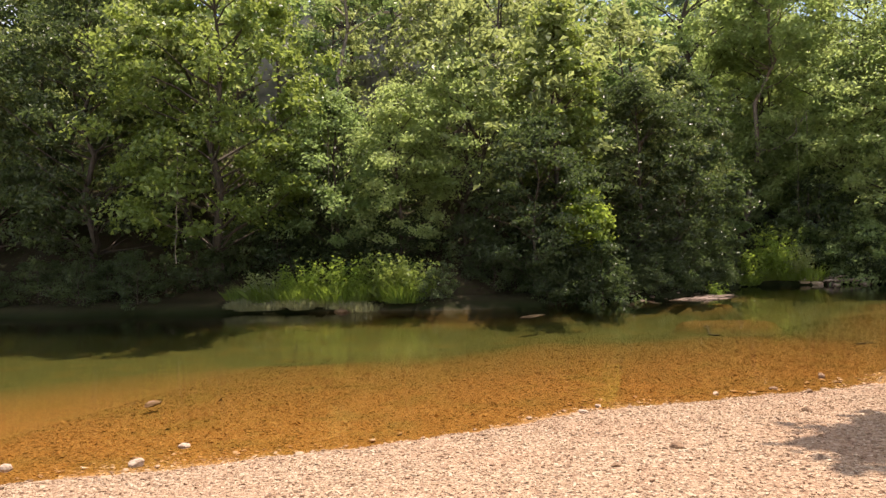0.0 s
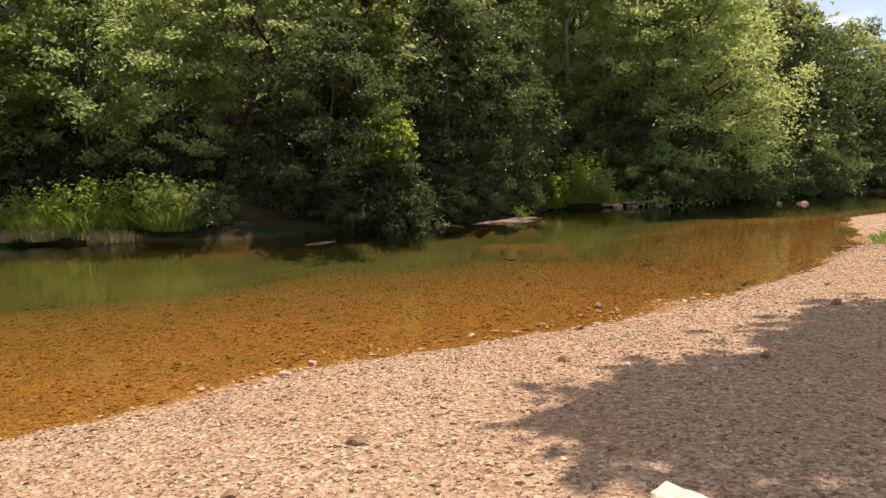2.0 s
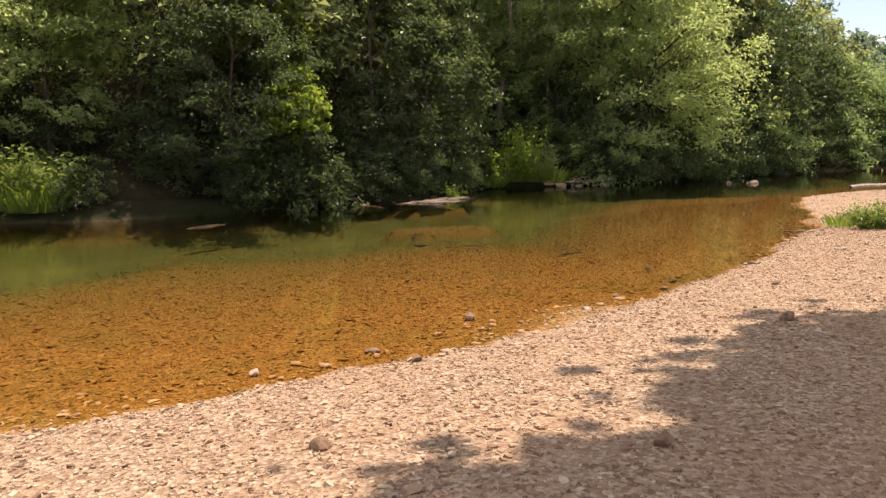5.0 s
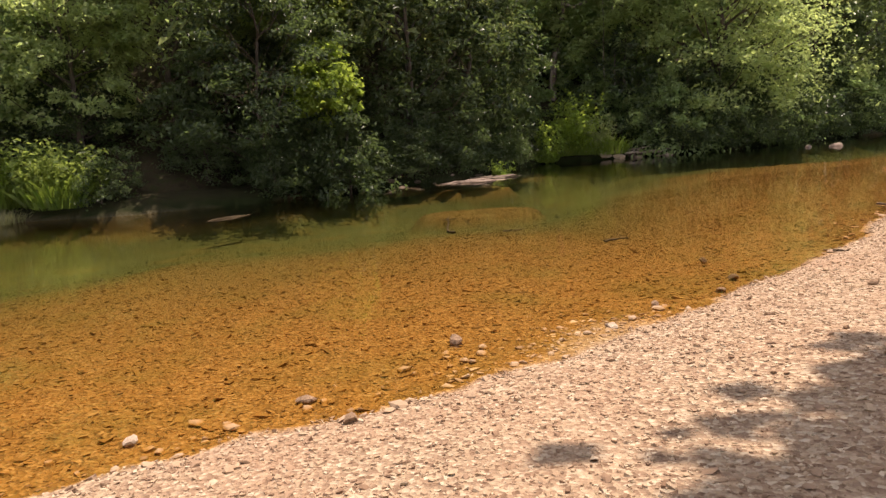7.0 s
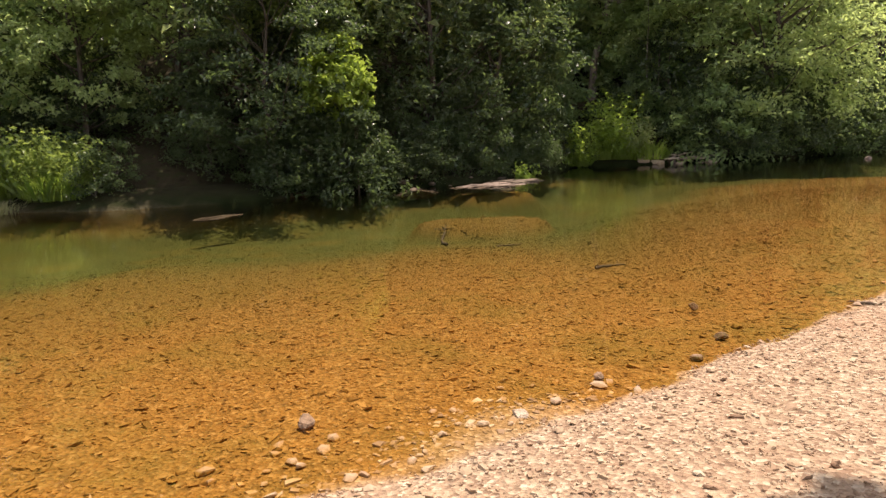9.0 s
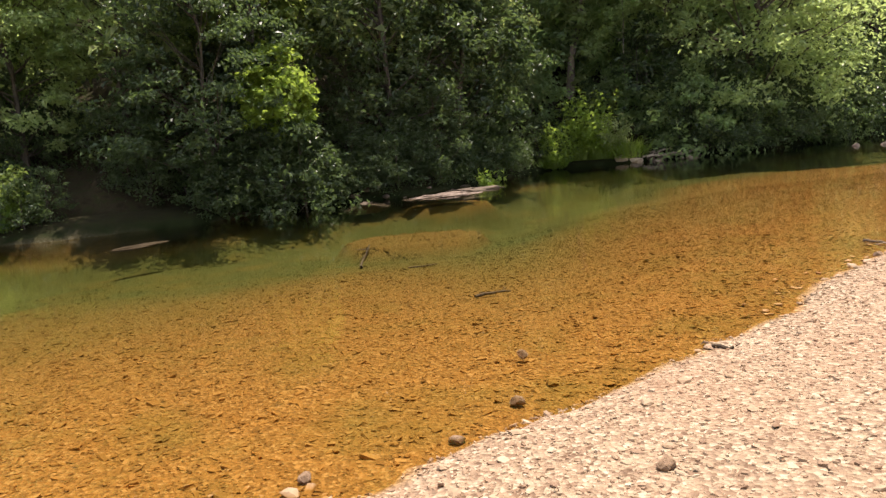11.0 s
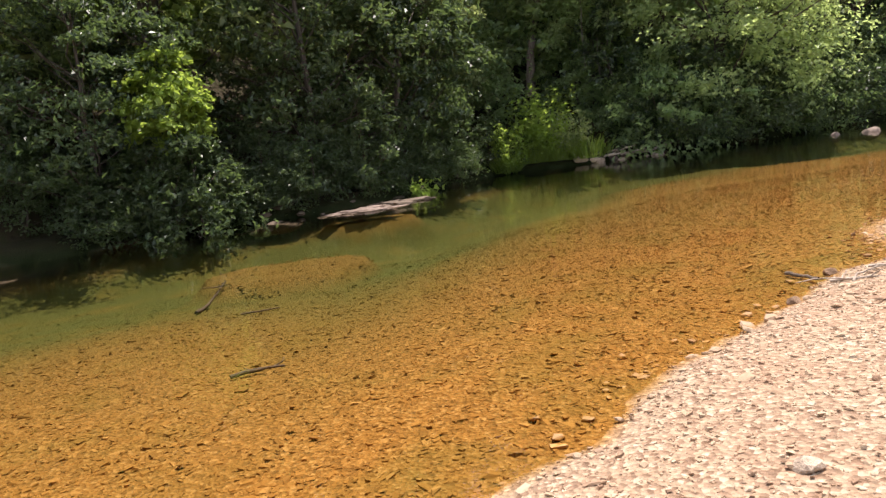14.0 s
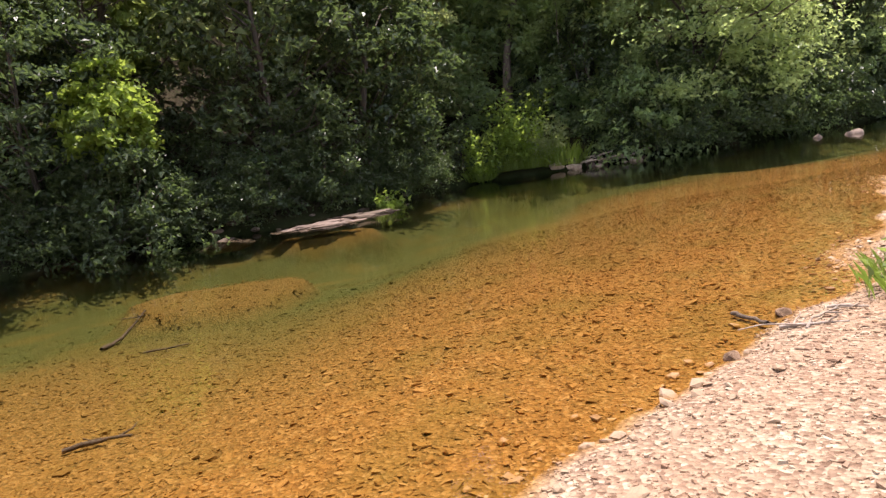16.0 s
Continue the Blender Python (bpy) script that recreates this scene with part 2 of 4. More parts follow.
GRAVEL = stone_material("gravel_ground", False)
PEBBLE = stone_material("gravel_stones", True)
WATER = water_material()
WHITE_ROCK = rock_material("white_limestone", (0.60, 0.51, 0.39), (0.40, 0.31, 0.21))
BANK_ROCK = rock_material("weathered_rock", (0.124, 0.093, 0.068), (0.056, 0.040, 0.028), 1.6)
GREY_ROCK = rock_material("grey_bluff_rock", (0.30, 0.28, 0.26), (0.13, 0.12, 0.11), 0.8)
DARK_STONE = rock_material("dark_chert", (0.25, 0.16, 0.10), (0.13, 0.082, 0.05), 14)
PALE_STONE = rock_material("pale_chert", (0.46, 0.36, 0.27), (0.28, 0.20, 0.14), 14)
BARK = bark_material("brown_bark", (0.105, 0.08, 0.058), (0.045, 0.034, 0.024))
PALE_BARK = bark_material("pale_bark", (0.36, 0.31, 0.25), (0.14, 0.11, 0.08))
GREY_BARK = bark_material("grey_brown_bark", (0.27, 0.215, 0.165), (0.12, 0.09, 0.07))
RIVER_ROCK = rock_material("river_rock", (0.205, 0.152, 0.120), (0.11, 0.08, 0.06), 3)
LEAF_YELLOW = leaf_material("leaf_sunlit_yellow", (0.092, 0.148, 0.025), (0.160, 0.239, 0.040), (0.460, 0.584, 0.088), 0.55)
DRIFT = bark_material("wet_driftwood", (0.13, 0.088, 0.052), (0.05, 0.033, 0.02))
GREY_DRIFT = bark_material("grey_driftwood", (0.42, 0.34, 0.27), (0.20, 0.15, 0.11))
LEAF_MID = leaf_material("leaf_mid_green", (0.072, 0.109, 0.044), (0.133, 0.193, 0.084), (0.460, 0.613, 0.188), 0.52)
# Shade over the bank's trees and bushes is put into this green.
LEAF_SHADE_DARK = leaf_material("leaf_shade_dark", (0.030, 0.046, 0.018), (0.058, 0.084, 0.034), (0.135, 0.195, 0.052), 0.48)
LEAF_BRIGHT = leaf_material("leaf_yellow_green", (0.076, 0.117, 0.030), (0.138, 0.192, 0.050), (0.380, 0.464, 0.093), 0.52)
LEAF_OLIVE = leaf_material("leaf_olive_green", (0.095, 0.123, 0.055), (0.169, 0.203, 0.094), (0.480, 0.553, 0.177), 0.52)
# Sunlight and haze on these crowns are put into this paler green.
LEAF_LIT = leaf_material("leaf_lit_green", (0.126, 0.172, 0.075), (0.212, 0.270, 0.123), (0.608, 0.728, 0.229), 0.58)
# Aerial haze is painted in here: a paler, bluer green for the ridge.
LEAF_HAZE = leaf_material("leaf_haze_green", (0.078, 0.114, 0.083), (0.131, 0.179, 0.131), (0.355, 0.474, 0.246), 0.5)
GRASS = leaf_material("bank_grass", (0.061, 0.104, 0.018), (0.110, 0.169, 0.031), (0.336, 0.456, 0.061), 0.55)
DRY_GRASS = leaf_material("dry_bank_grass", (0.16, 0.16, 0.07), (0.25, 0.25, 0.13), (0.30, 0.32, 0.14), 0.4)


# ---- helpers for meshes ----
def mesh_from(name, verts, faces, material, smooth=False):
    """A mesh from arrays: verts (n, 3) and faces (m, k) of one size k."""
    verts, faces = np.asarray(verts, np.float32), np.asarray(faces, np.int32)
    me = bpy.data.meshes.new(name)
    me.vertices.add(len(verts))
    me.vertices.foreach_set("co", verts.ravel())
    k = faces.shape[1]
    me.loops.add(faces.size)
    me.loops.foreach_set("vertex_index", faces.ravel())
    me.polygons.add(len(faces))
    me.polygons.foreach_set("loop_start", np.arange(0, faces.size, k, dtype=np.int32))
    me.polygons.foreach_set("use_smooth", np.full(len(faces), smooth))
    me.update(calc_edges=True)
    me.materials.append(material)
    return me


def child(name, mesh, parent, label=""):
    ob = new(name, mesh)
    ob.parent = parent
    if label:
        tagged(ob, label)
    return ob


def thing(name, x, y, z, label, category, group=""):
    ob = new(name)
    ob.empty_display_size = 0.2
    ob.location = (x, y, z)
    return tagged(ob, label, category, group)


_t = (1 + 5**0.5) / 2
ICO_V = np.array([(-1, _t, 0), (1, _t, 0), (-1, -_t, 0), (1, -_t, 0), (0, -1, _t), (0, 1, _t), (0, -1, -_t), (0, 1, -_t),
                  (_t, 0, -1), (_t, 0, 1), (-_t, 0, -1), (-_t, 0, 1)]) / math.hypot(1, _t)
ICO_F = np.array([(0, 11, 5), (0, 5, 1), (0, 1, 7), (0, 7, 10), (0, 10, 11), (1, 5, 9), (5, 11, 4), (11, 10, 2), (10, 7, 6), (7, 1, 8),
                  (3, 9, 4), (3, 4, 2), (3, 2, 6), (3, 6, 8), (3, 8, 9), (4, 9, 5), (2, 4, 11), (6, 2, 10), (8, 6, 7), (9, 8, 1)])


BOX_V = np.array([(-1, -0.7, -1), (0.8, -0.9, -1), (1, 0.6, -1), (-0.7, 0.9, -1), (-0.7, -0.5, 0.8), (0.6, -0.7, 1), (0.7, 0.5, 0.9), (-0.5, 0.6, 1.1)]) * 0.8
BOX_F = np.array([(0, 4, 7, 3), (1, 2, 6, 5), (0, 1, 5, 4), (2, 3, 7, 6), (4, 5, 6, 7)])


def pebbles(xy, size, rng, sink=0.25, shape=(ICO_V, ICO_F), flat=1.0):
    """Verts and faces of many small flat stones lying on the ground."""
    k, q_v = len(xy), len(shape[0])
    s = size[:, None] * np.stack([rng.uniform(0.8, 1.5, k), rng.uniform(0.55, 1.0, k), flat * rng.uniform(0.22, 0.5, k)], 1) / 2
    v = shape[0][None] * (1 + 0.28 * rng.standard_normal((k, q_v, 1)).clip(-1.5, 1.5)) * s[:, None]
    tilt = rng.normal(0, 0.22, (k, 1))
    v = np.stack([v[..., 0], v[..., 1], v[..., 2] + tilt * v[..., 0]], -1)
    a = rng.uniform(0, 2 * math.pi, (k, 1))
    c, q = np.cos(a), np.sin(a)
    v = np.stack([c * v[..., 0] - q * v[..., 1] + xy[:, :1], q * v[..., 0] + c * v[..., 1] + xy[:, 1:], v[..., 2]], -1)
    v[..., 2] += (ground_height(xy[:, 0], xy[:, 1]) + s[:, 2] * (1 - 2 * sink))[:, None]
    f = shape[1][None] + q_v * np.arange(k)[:, None, None]
    return v.reshape(-1, 3), f.reshape(-1, f.shape[-1])


def leaf_quads(centres, normals, size, rng, slim=0.55):
    """A bent rhombus for each leaf."""
    k = len(centres)
    nrm = normals / (np.linalg.norm(normals, axis=1, keepdims=True) + 1e-9)
    side = np.cross(nrm, rng.standard_normal((k, 3)))
    side /= np.linalg.norm(side, axis=1, keepdims=True) + 1e-9
    along = np.cross(nrm, side)
    s = np.asarray(size).reshape(-1, 1) * np.clip(rng.lognormal(-0.08, 0.36, (k, 1)), 0.45, 1.5) / 2
    droop = nrm * s * 0.35
    v = np.stack([centres - along * s - droop, centres + side * s * slim + droop * 0.4, centres + along * s - droop, centres - side * s * slim + droop * 0.4], 1)
    f = np.arange(4 * k).reshape(k, 4)
    return v.reshape(-1, 3), f


def tube(points, radii, sides=6):
    """A tapered tube along points."""
    pts, rad = np.asarray(points, float), np.asarray(radii, float)
    d = np.gradient(pts, axis=0)
    d /= np.linalg.norm(d, axis=1, keepdims=True) + 1e-9
    ref = np.where(np.abs(d[:, 2:3]) > 0.9, np.array([[1.0, 0, 0]]), np.array([[0, 0, 1.0]]))
    u = np.cross(d, ref)
    u /= np.linalg.norm(u, axis=1, keepdims=True) + 1e-9
    w = np.cross(d, u)
    a = np.linspace(0, 2 * math.pi, sides, endpoint=False)
    v = pts[:, None] + rad[:, None, None] * (np.cos(a)[None, :, None] * u[:, None] + np.sin(a)[None, :, None] * w[:, None])
    k = len(pts)
    i, j = np.meshgrid(np.arange(k - 1), np.arange(sides), indexing="ij")
    f = np.stack([i * sides + j, i * sides + (j + 1) % sides, (i + 1) * sides + (j + 1) % sides, (i + 1) * sides + j], -1).reshape(-1, 4)
    return v.reshape(-1, 3), f


def join(pieces):
    vs, fs, off = [], [], 0
    for v, f in pieces:
        vs.append(v)
        fs.append(f + off)
        off += len(v)
    return np.concatenate(vs), np.concatenate(fs)


def bend(a, b, rng, sag=0.12, steps=5):
    """A crooked line from a to b."""
    a, b = np.asarray(a, float), np.asarray(b, float)
    t = np.linspace(0, 1, steps)[:, None]
    kink = rng.standard_normal((steps, 3)) * sag * np.linalg.norm(b - a) * (t * (1 - t)) * 1.6
    return a + (b - a) * t + kink


def tree_meshes(seed, height, crown_low, radius, blobs, leaves, leaf, lean=(0, 0), trunk_r=0.16, blob_r=1.0, squash=0.45, leaf_mat=None, bark=None, slim=0.55, top=1.0):
    """Trunk with limbs, and a crown of leaf sprays, round the tree's own base."""
    rng = np.random.default_rng(seed)
    tip = np.array([lean[0], lean[1], height * 0.93])
    stem = bend((0, 0, -0.4), tip, rng, 0.05, 8)
    wood = [tube(stem, np.linspace(trunk_r, trunk_r * 0.12, 8) * np.r_[1.35, np.ones(7)], 7)]
    lc, ln = [], []
    for b in range(blobs):
        h = crown_low + (height - crown_low) * ((b + rng.uniform(0, 1)) / blobs)
        rel = (h - crown_low) / (height - crown_low)
        reach = radius * (math.sin(math.pi * min(1, 0.22 + 0.80 * rel)) ** 0.7 + 0.05) * (top if rel > 0.7 else 1)
        ang = b * 2.4 + rng.uniform(-0.6, 0.6)
        r = reach * math.sqrt(rng.uniform(0.25, 1.0)) * rng.uniform(0.75, 1.15)
        at = np.array([lean[0] * h / height + r * math.cos(ang), lean[1] * h / height + r * math.sin(ang), h + rng.uniform(-0.3, 0.3)])
        root_h = max(crown_low * 0.55, h - 0.55 * r - 0.4)
        root = np.array([np.interp(root_h, stem[:, 2], stem[:, 0]), np.interp(root_h, stem[:, 2], stem[:, 1]), root_h])
        if b % 3 == 0:
            wood.append(tube(bend(root, at, rng, 0.10, 4), np.linspace(trunk_r * 0.28, 0.010, 4), 4))
        k = int(leaves * rng.uniform(0.6, 1.4))
        size = blob_r * rng.uniform(0.65, 1.3)
        d = rng.standard_normal((k, 3)) * rng.uniform(0.24, 0.46)
        d[:, 2] = d[:, 2] * (squash + 0.05) - 0.12 * (d[:, 0] ** 2 + d[:, 1] ** 2)
        out = np.array([math.cos(ang), math.sin(ang), 0]) * 0.35
        lc.append(at + d * size)
        ln.append(np.array([0, 0, 0.75]) + out + 0.65 * rng.standard_normal((k, 3)) + d * 0.3)
    v, f = leaf_quads(np.concatenate(lc), np.concatenate(ln), leaf, rng, slim)
    wv, wf = join(wood)
    return mesh_from("trunk", wv, wf, bark or BARK, True), mesh_from("crown", v, f, leaf_mat or LEAF_MID)


def plant_tree(name, x, y, meshes, label, category="tree", group="", turn=0.0, scale=1.0):
    ob = thing(name, x, y, gz(x, y), label, category, group)
    ob.rotation_euler[2] = turn
    ob.scale = (scale, scale, scale)
    child("trunk", meshes[0], ob)
    child("crown", meshes[1], ob)
    return ob


# ---- ground: one sheet out to the horizon ----
def steps(parts):
    out = [np.arange(a, b, s) for a, b, s in parts]
    return np.concatenate(out)


def build_ground():
    xs = np.r_[-2500, -1200, -600, -300, steps([(-160, -40, 8), (-40, -22, 0.9), (-22, -8, 0.32), (-8, 20, 0.16), (20, 50, 0.8), (50, 170, 8)]), 300, 600, 1200, 2500]
    ys = np.r_[-2500, -1200, -600, -300, steps([(-160, -20, 8), (-20, 2, 0.8), (2, 22, 0.16), (22, 48, 0.4), (48, 110, 2.5), (110, 240, 10)]), 400, 700, 1300, 2500]
    gx, gy = np.meshgrid(xs, ys, indexing="ij")
    z = ground_height(gx, gy)
    v = np.stack([gx, gy, z], -1).reshape(-1, 3)
    a, b = len(xs), len(ys)
    i, j = np.meshgrid(np.arange(a - 1), np.arange(b - 1), indexing="ij")
    f = np.stack([i * b + j, (i + 1) * b + j, (i + 1) * b + j + 1, i * b + j + 1], -1).reshape(-1, 4)
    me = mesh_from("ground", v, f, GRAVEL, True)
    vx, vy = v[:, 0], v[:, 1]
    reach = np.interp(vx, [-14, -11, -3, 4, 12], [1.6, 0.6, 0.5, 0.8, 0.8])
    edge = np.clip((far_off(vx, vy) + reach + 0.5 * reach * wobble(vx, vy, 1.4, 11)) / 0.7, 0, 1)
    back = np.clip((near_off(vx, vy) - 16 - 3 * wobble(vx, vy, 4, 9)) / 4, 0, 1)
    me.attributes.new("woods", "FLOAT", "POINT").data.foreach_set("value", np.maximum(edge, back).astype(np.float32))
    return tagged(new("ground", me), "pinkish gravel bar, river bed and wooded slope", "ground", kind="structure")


ground = build_ground()


def build_water():
    xs, ys = np.linspace(-160, 160, 33), np.linspace(-30, 110, 15)
    gx, gy = np.meshgrid(xs, ys, indexing="ij")
    v = np.stack([gx, gy, 0 * gx], -1).reshape(-1, 3)
    i, j = np.meshgrid(np.arange(32), np.arange(14), indexing="ij")
    f = np.stack([i * 15 + j, (i + 1) * 15 + j, (i + 1) * 15 + j + 1, i * 15 + j + 1], -1).reshape(-1, 4)
    return tagged(new("water", mesh_from("water", v, f, WATER, True)), "clear shallow amber and green river water", "water", kind="structure")


water = build_water()

# ---- trees of the far bank ----
def hero(name, x, y, label, seed, height, crown_low, radius, blobs, leaves, leaf, **more):
    return plant_tree(name, x, y, tree_meshes(seed, height, crown_low, radius, int(blobs * 1.25), int(leaves * 1.15), leaf, **more), label)


hero("sycamore_tree", -14.3, 31.0, "tall leafy tree with yellow-green sunlit crown over the river", 11, 17.5, 2.6, 5.4, 130, 150, 0.23, leaf_mat=LEAF_BRIGHT, trunk_r=0.24, blob_r=1.25, slim=0.8)
hero("broadleaf_tree", -21.5, 32.0, "broadleaf tree leaning over the bank, leaves darkened as in shade", 12, 15.0, 1.6, 5.0, 110, 120, 0.23, leaf_mat=LEAF_SHADE_DARK, trunk_r=0.22, blob_r=1.25)
hero("broadleaf_tree", -28.5, 33.5, "tall green broadleaf tree at the water's edge", 13, 16.0, 1.5, 5.5, 100, 120, 0.26, leaf_mat=LEAF_SHADE_DARK, trunk_r=0.25, blob_r=1.4)
hero("pale_stem_tree", -10.9, 38.0, "thin pale bare trunk with sparse leaves", 14, 19.0, 11.0, 3.4, 40, 80, 0.26, leaf_mat=LEAF_MID, bark=PALE_BARK, trunk_r=0.20, lean=(1.6, 0.4))
hero("rounded_tree", -8.8, 32.0, "rounded green tree with fine leaves", 34, 8.0, 1.0, 2.8, 80, 120, 0.18, leaf_mat=LEAF_MID, trunk_r=0.12, blob_r=0.9)
hero("rounded_tree", -5.6, 31.3, "rounded light green tree with drooping leafy sprays", 36, 8.4, 1.1, 2.5, 80, 120, 0.17, leaf_mat=LEAF_LIT, trunk_r=0.11, blob_r=0.85)
hero("rounded_tree", -2.6, 32.4, "rounded olive-green tree with fine leaves", 15, 9.4, 3.0, 3.3, 90, 130, 0.17, leaf_mat=LEAF_LIT, trunk_r=0.14, blob_r=0.95)
hero("rounded_tree", 0.4, 31.0, "low spreading green tree with layered sprays", 16, 7.6, 0.8, 3.2, 90, 130, 0.15, leaf_mat=LEAF_SHADE_DARK, trunk_r=0.10, blob_r=0.9, squash=0.28, lean=(0.5, -0.9))
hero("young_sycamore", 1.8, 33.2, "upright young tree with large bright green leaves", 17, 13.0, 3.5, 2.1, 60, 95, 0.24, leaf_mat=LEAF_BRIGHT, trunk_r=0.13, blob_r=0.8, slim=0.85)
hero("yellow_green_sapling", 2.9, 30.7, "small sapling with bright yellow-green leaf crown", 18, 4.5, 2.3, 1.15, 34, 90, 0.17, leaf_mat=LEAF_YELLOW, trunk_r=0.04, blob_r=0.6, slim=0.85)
hero("broadleaf_tree", 5.8, 35.0, "dark green tree with drooping branches over the bank", 19, 9.5, 1.0, 3.4, 90, 120, 0.20, leaf_mat=LEAF_SHADE_DARK, trunk_r=0.15, blob_r=0.95)
hero("broadleaf_tree", 8.6, 38.4, "dense grey-green tree with small leaves", 20, 11.5, 1.2, 3.8, 95, 120, 0.21, leaf_mat=LEAF_SHADE_DARK, trunk_r=0.18, blob_r=1.0)
hero("dark_trunk_tree", 12.2, 50.5, "tall tree with dark forked trunk and open crown", 21, 24.0, 9.0, 6.0, 90, 80, 0.36, leaf_mat=LEAF_LIT, trunk_r=0.30, blob_r=1.6)
leaning_tree = hero("leaning_trunk_tree", 14.6, 46.8, "tall tree with bare brown leaning trunk and side limb", 22, 20.0, 11.0, 4.0, 70, 90, 0.34, leaf_mat=LEAF_LIT, bark=GREY_BARK, trunk_r=0.21, blob_r=1.5, lean=(2.6, 0.2))
hero("broadleaf_tree", 9.8, 44.0, "green tree beside the leaning trunk", 23, 10.0, 1.2, 3.2, 80, 110, 0.24, leaf_mat=LEAF_OLIVE, trunk_r=0.16, blob_r=1.0)
hero("broadleaf_tree", 16.6, 50.5, "tall light green broadleaf tree on the slope", 35, 16.0, 2.0, 4.2, 110, 130, 0.23, leaf_mat=LEAF_LIT, trunk_r=0.2, blob_r=1.4)
hero("slanting_trunk_tree", 19.2, 46.0, "tree with slanting brown trunk and light green crown", 24, 16.5, 3.0, 5.0, 140, 120, 0.22, leaf_mat=LEAF_LIT, trunk_r=0.22, blob_r=1.4, lean=(3.0, -0.5))
hero("large_spreading_tree", 22.6, 43.4, "large light green tree spreading over the water", 25, 14.5, 0.9, 5.2, 170, 150, 0.21, leaf_mat=LEAF_LIT, trunk_r=0.30, blob_r=1.5)
hero("large_spreading_tree", 33.0, 50.6, "wide green tree overhanging the river bend", 26, 12.0, 0.8, 5.2, 120, 110, 0.26, leaf_mat=LEAF_SHADE_DARK, trunk_r=0.26, blob_r=1.4)
hero("broadleaf_tree", 39.5, 55.5, "dark green tree at the river bend", 27, 9.4, 0.8, 5.2, 110, 100, 0.29, leaf_mat=LEAF_SHADE_DARK, trunk_r=0.26, blob_r=1.5)
hero("broadleaf_tree", 46.5, 57.0, "green tree beyond the gravel bar", 28, 7.4, 0.8, 5.0, 110, 100, 0.3, leaf_mat=LEAF_MID, trunk_r=0.26, blob_r=1.5)

child("limb", mesh_from("limb", *tube(np.array([(0.95, 0.05, 5.2), (1.5, -0.1, 5.0), (2.2, -0.2, 5.25), (3.0, -0.3, 6.0), (3.7, -0.4, 7.2)]), (0.10, 0.085, 0.075, 0.06, 0.04), 7), PALE_BARK, True), leaning_tree, "pale crooked side limb")


def vine(x, y, top, low, seed):
    rng_ = np.random.default_rng(seed)
    k = 14
    pts = np.stack([np.cumsum(rng_.normal(0, 0.03, k)), np.cumsum(rng_.normal(0, 0.03, k)), np.linspace(top - low, 0, k)], 1)
    c = pts[rng_.integers(0, k, 46)] + rng_.normal(0, 0.10, (46, 3))
    ob = thing("vine", x, y, low, "thin pale vine hanging from the canopy", "vine", "hanging vines")
    child("stem", mesh_from("stem", *tube(pts, np.full(k, 0.022), 5), PALE_BARK, True), ob)
    child("foliage", mesh_from("foliage", *leaf_quads(c, rng_.standard_normal((46, 3)), 0.14, rng_), LEAF_MID), ob)


vine(16.9, 44.2, 10.0, 2.9, 71)
vine(17.7, 44.6, 10.5, 3.3, 72)
vine(-15.2, 28.9, 8.0, 2.2, 73)
vine(-9.0, 31.5, 9.0, 3.5, 74)

# Understorey along the water and the woods up the slope: a few grown trees, repeated.
rng = np.random.default_rng(5)
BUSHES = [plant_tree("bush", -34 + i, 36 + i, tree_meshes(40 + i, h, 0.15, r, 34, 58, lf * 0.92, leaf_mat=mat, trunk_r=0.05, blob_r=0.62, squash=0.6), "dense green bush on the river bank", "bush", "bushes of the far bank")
          for i, (h, r, lf, mat) in enumerate([(2.6, 1.5, 0.17, LEAF_SHADE_DARK), (3.4, 1.8, 0.19, LEAF_SHADE_DARK), (2.2, 1.5, 0.15, LEAF_SHADE_DARK), (3.0, 1.6, 0.18, LEAF_SHADE_DARK), (3.2, 1.8, 0.22, LEAF_LIT), (2.8, 1.7, 0.2, LEAF_MID)])]
for i in range(92):
    x = -33 + i * 0.91 + rng.uniform(-0.5, 0.5)
    off = rng.uniform(0.5, 3.0) + (1.9 if -13.5 < x < -4 else 0)
    y = np.interp(x, FAR_X, FAR_Y) + off * 1.15
    s = rng.uniform(0.5, 0.95) if x < 12 else rng.uniform(0.9, 1.5)
    if 12.0 < x < 17.5:
        s *= 0.5
    if 1.5 < x < 4.2:
        s = 0.85
    if -3.5 < x < 1.2:
        s *= 0.8
    if 14.6 < x < 18.4:
        y += 2.2
    copy_thing(BUSHES[i % 4 if x < 17 else (5, 1, 5, 4, 3)[i % 5]], pose(x, y, gz(x, y) - 0.05, 0, 0, rng.uniform(0, 360)) @ Matrix.Diagonal((s, s, s, 1)))

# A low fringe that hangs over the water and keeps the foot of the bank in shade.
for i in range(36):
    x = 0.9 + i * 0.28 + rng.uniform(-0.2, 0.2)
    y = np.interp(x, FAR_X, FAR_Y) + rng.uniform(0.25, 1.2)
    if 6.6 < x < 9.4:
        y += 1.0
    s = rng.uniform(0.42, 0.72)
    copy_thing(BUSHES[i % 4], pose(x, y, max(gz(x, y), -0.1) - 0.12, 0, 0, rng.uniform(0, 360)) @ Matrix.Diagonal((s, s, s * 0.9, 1)))
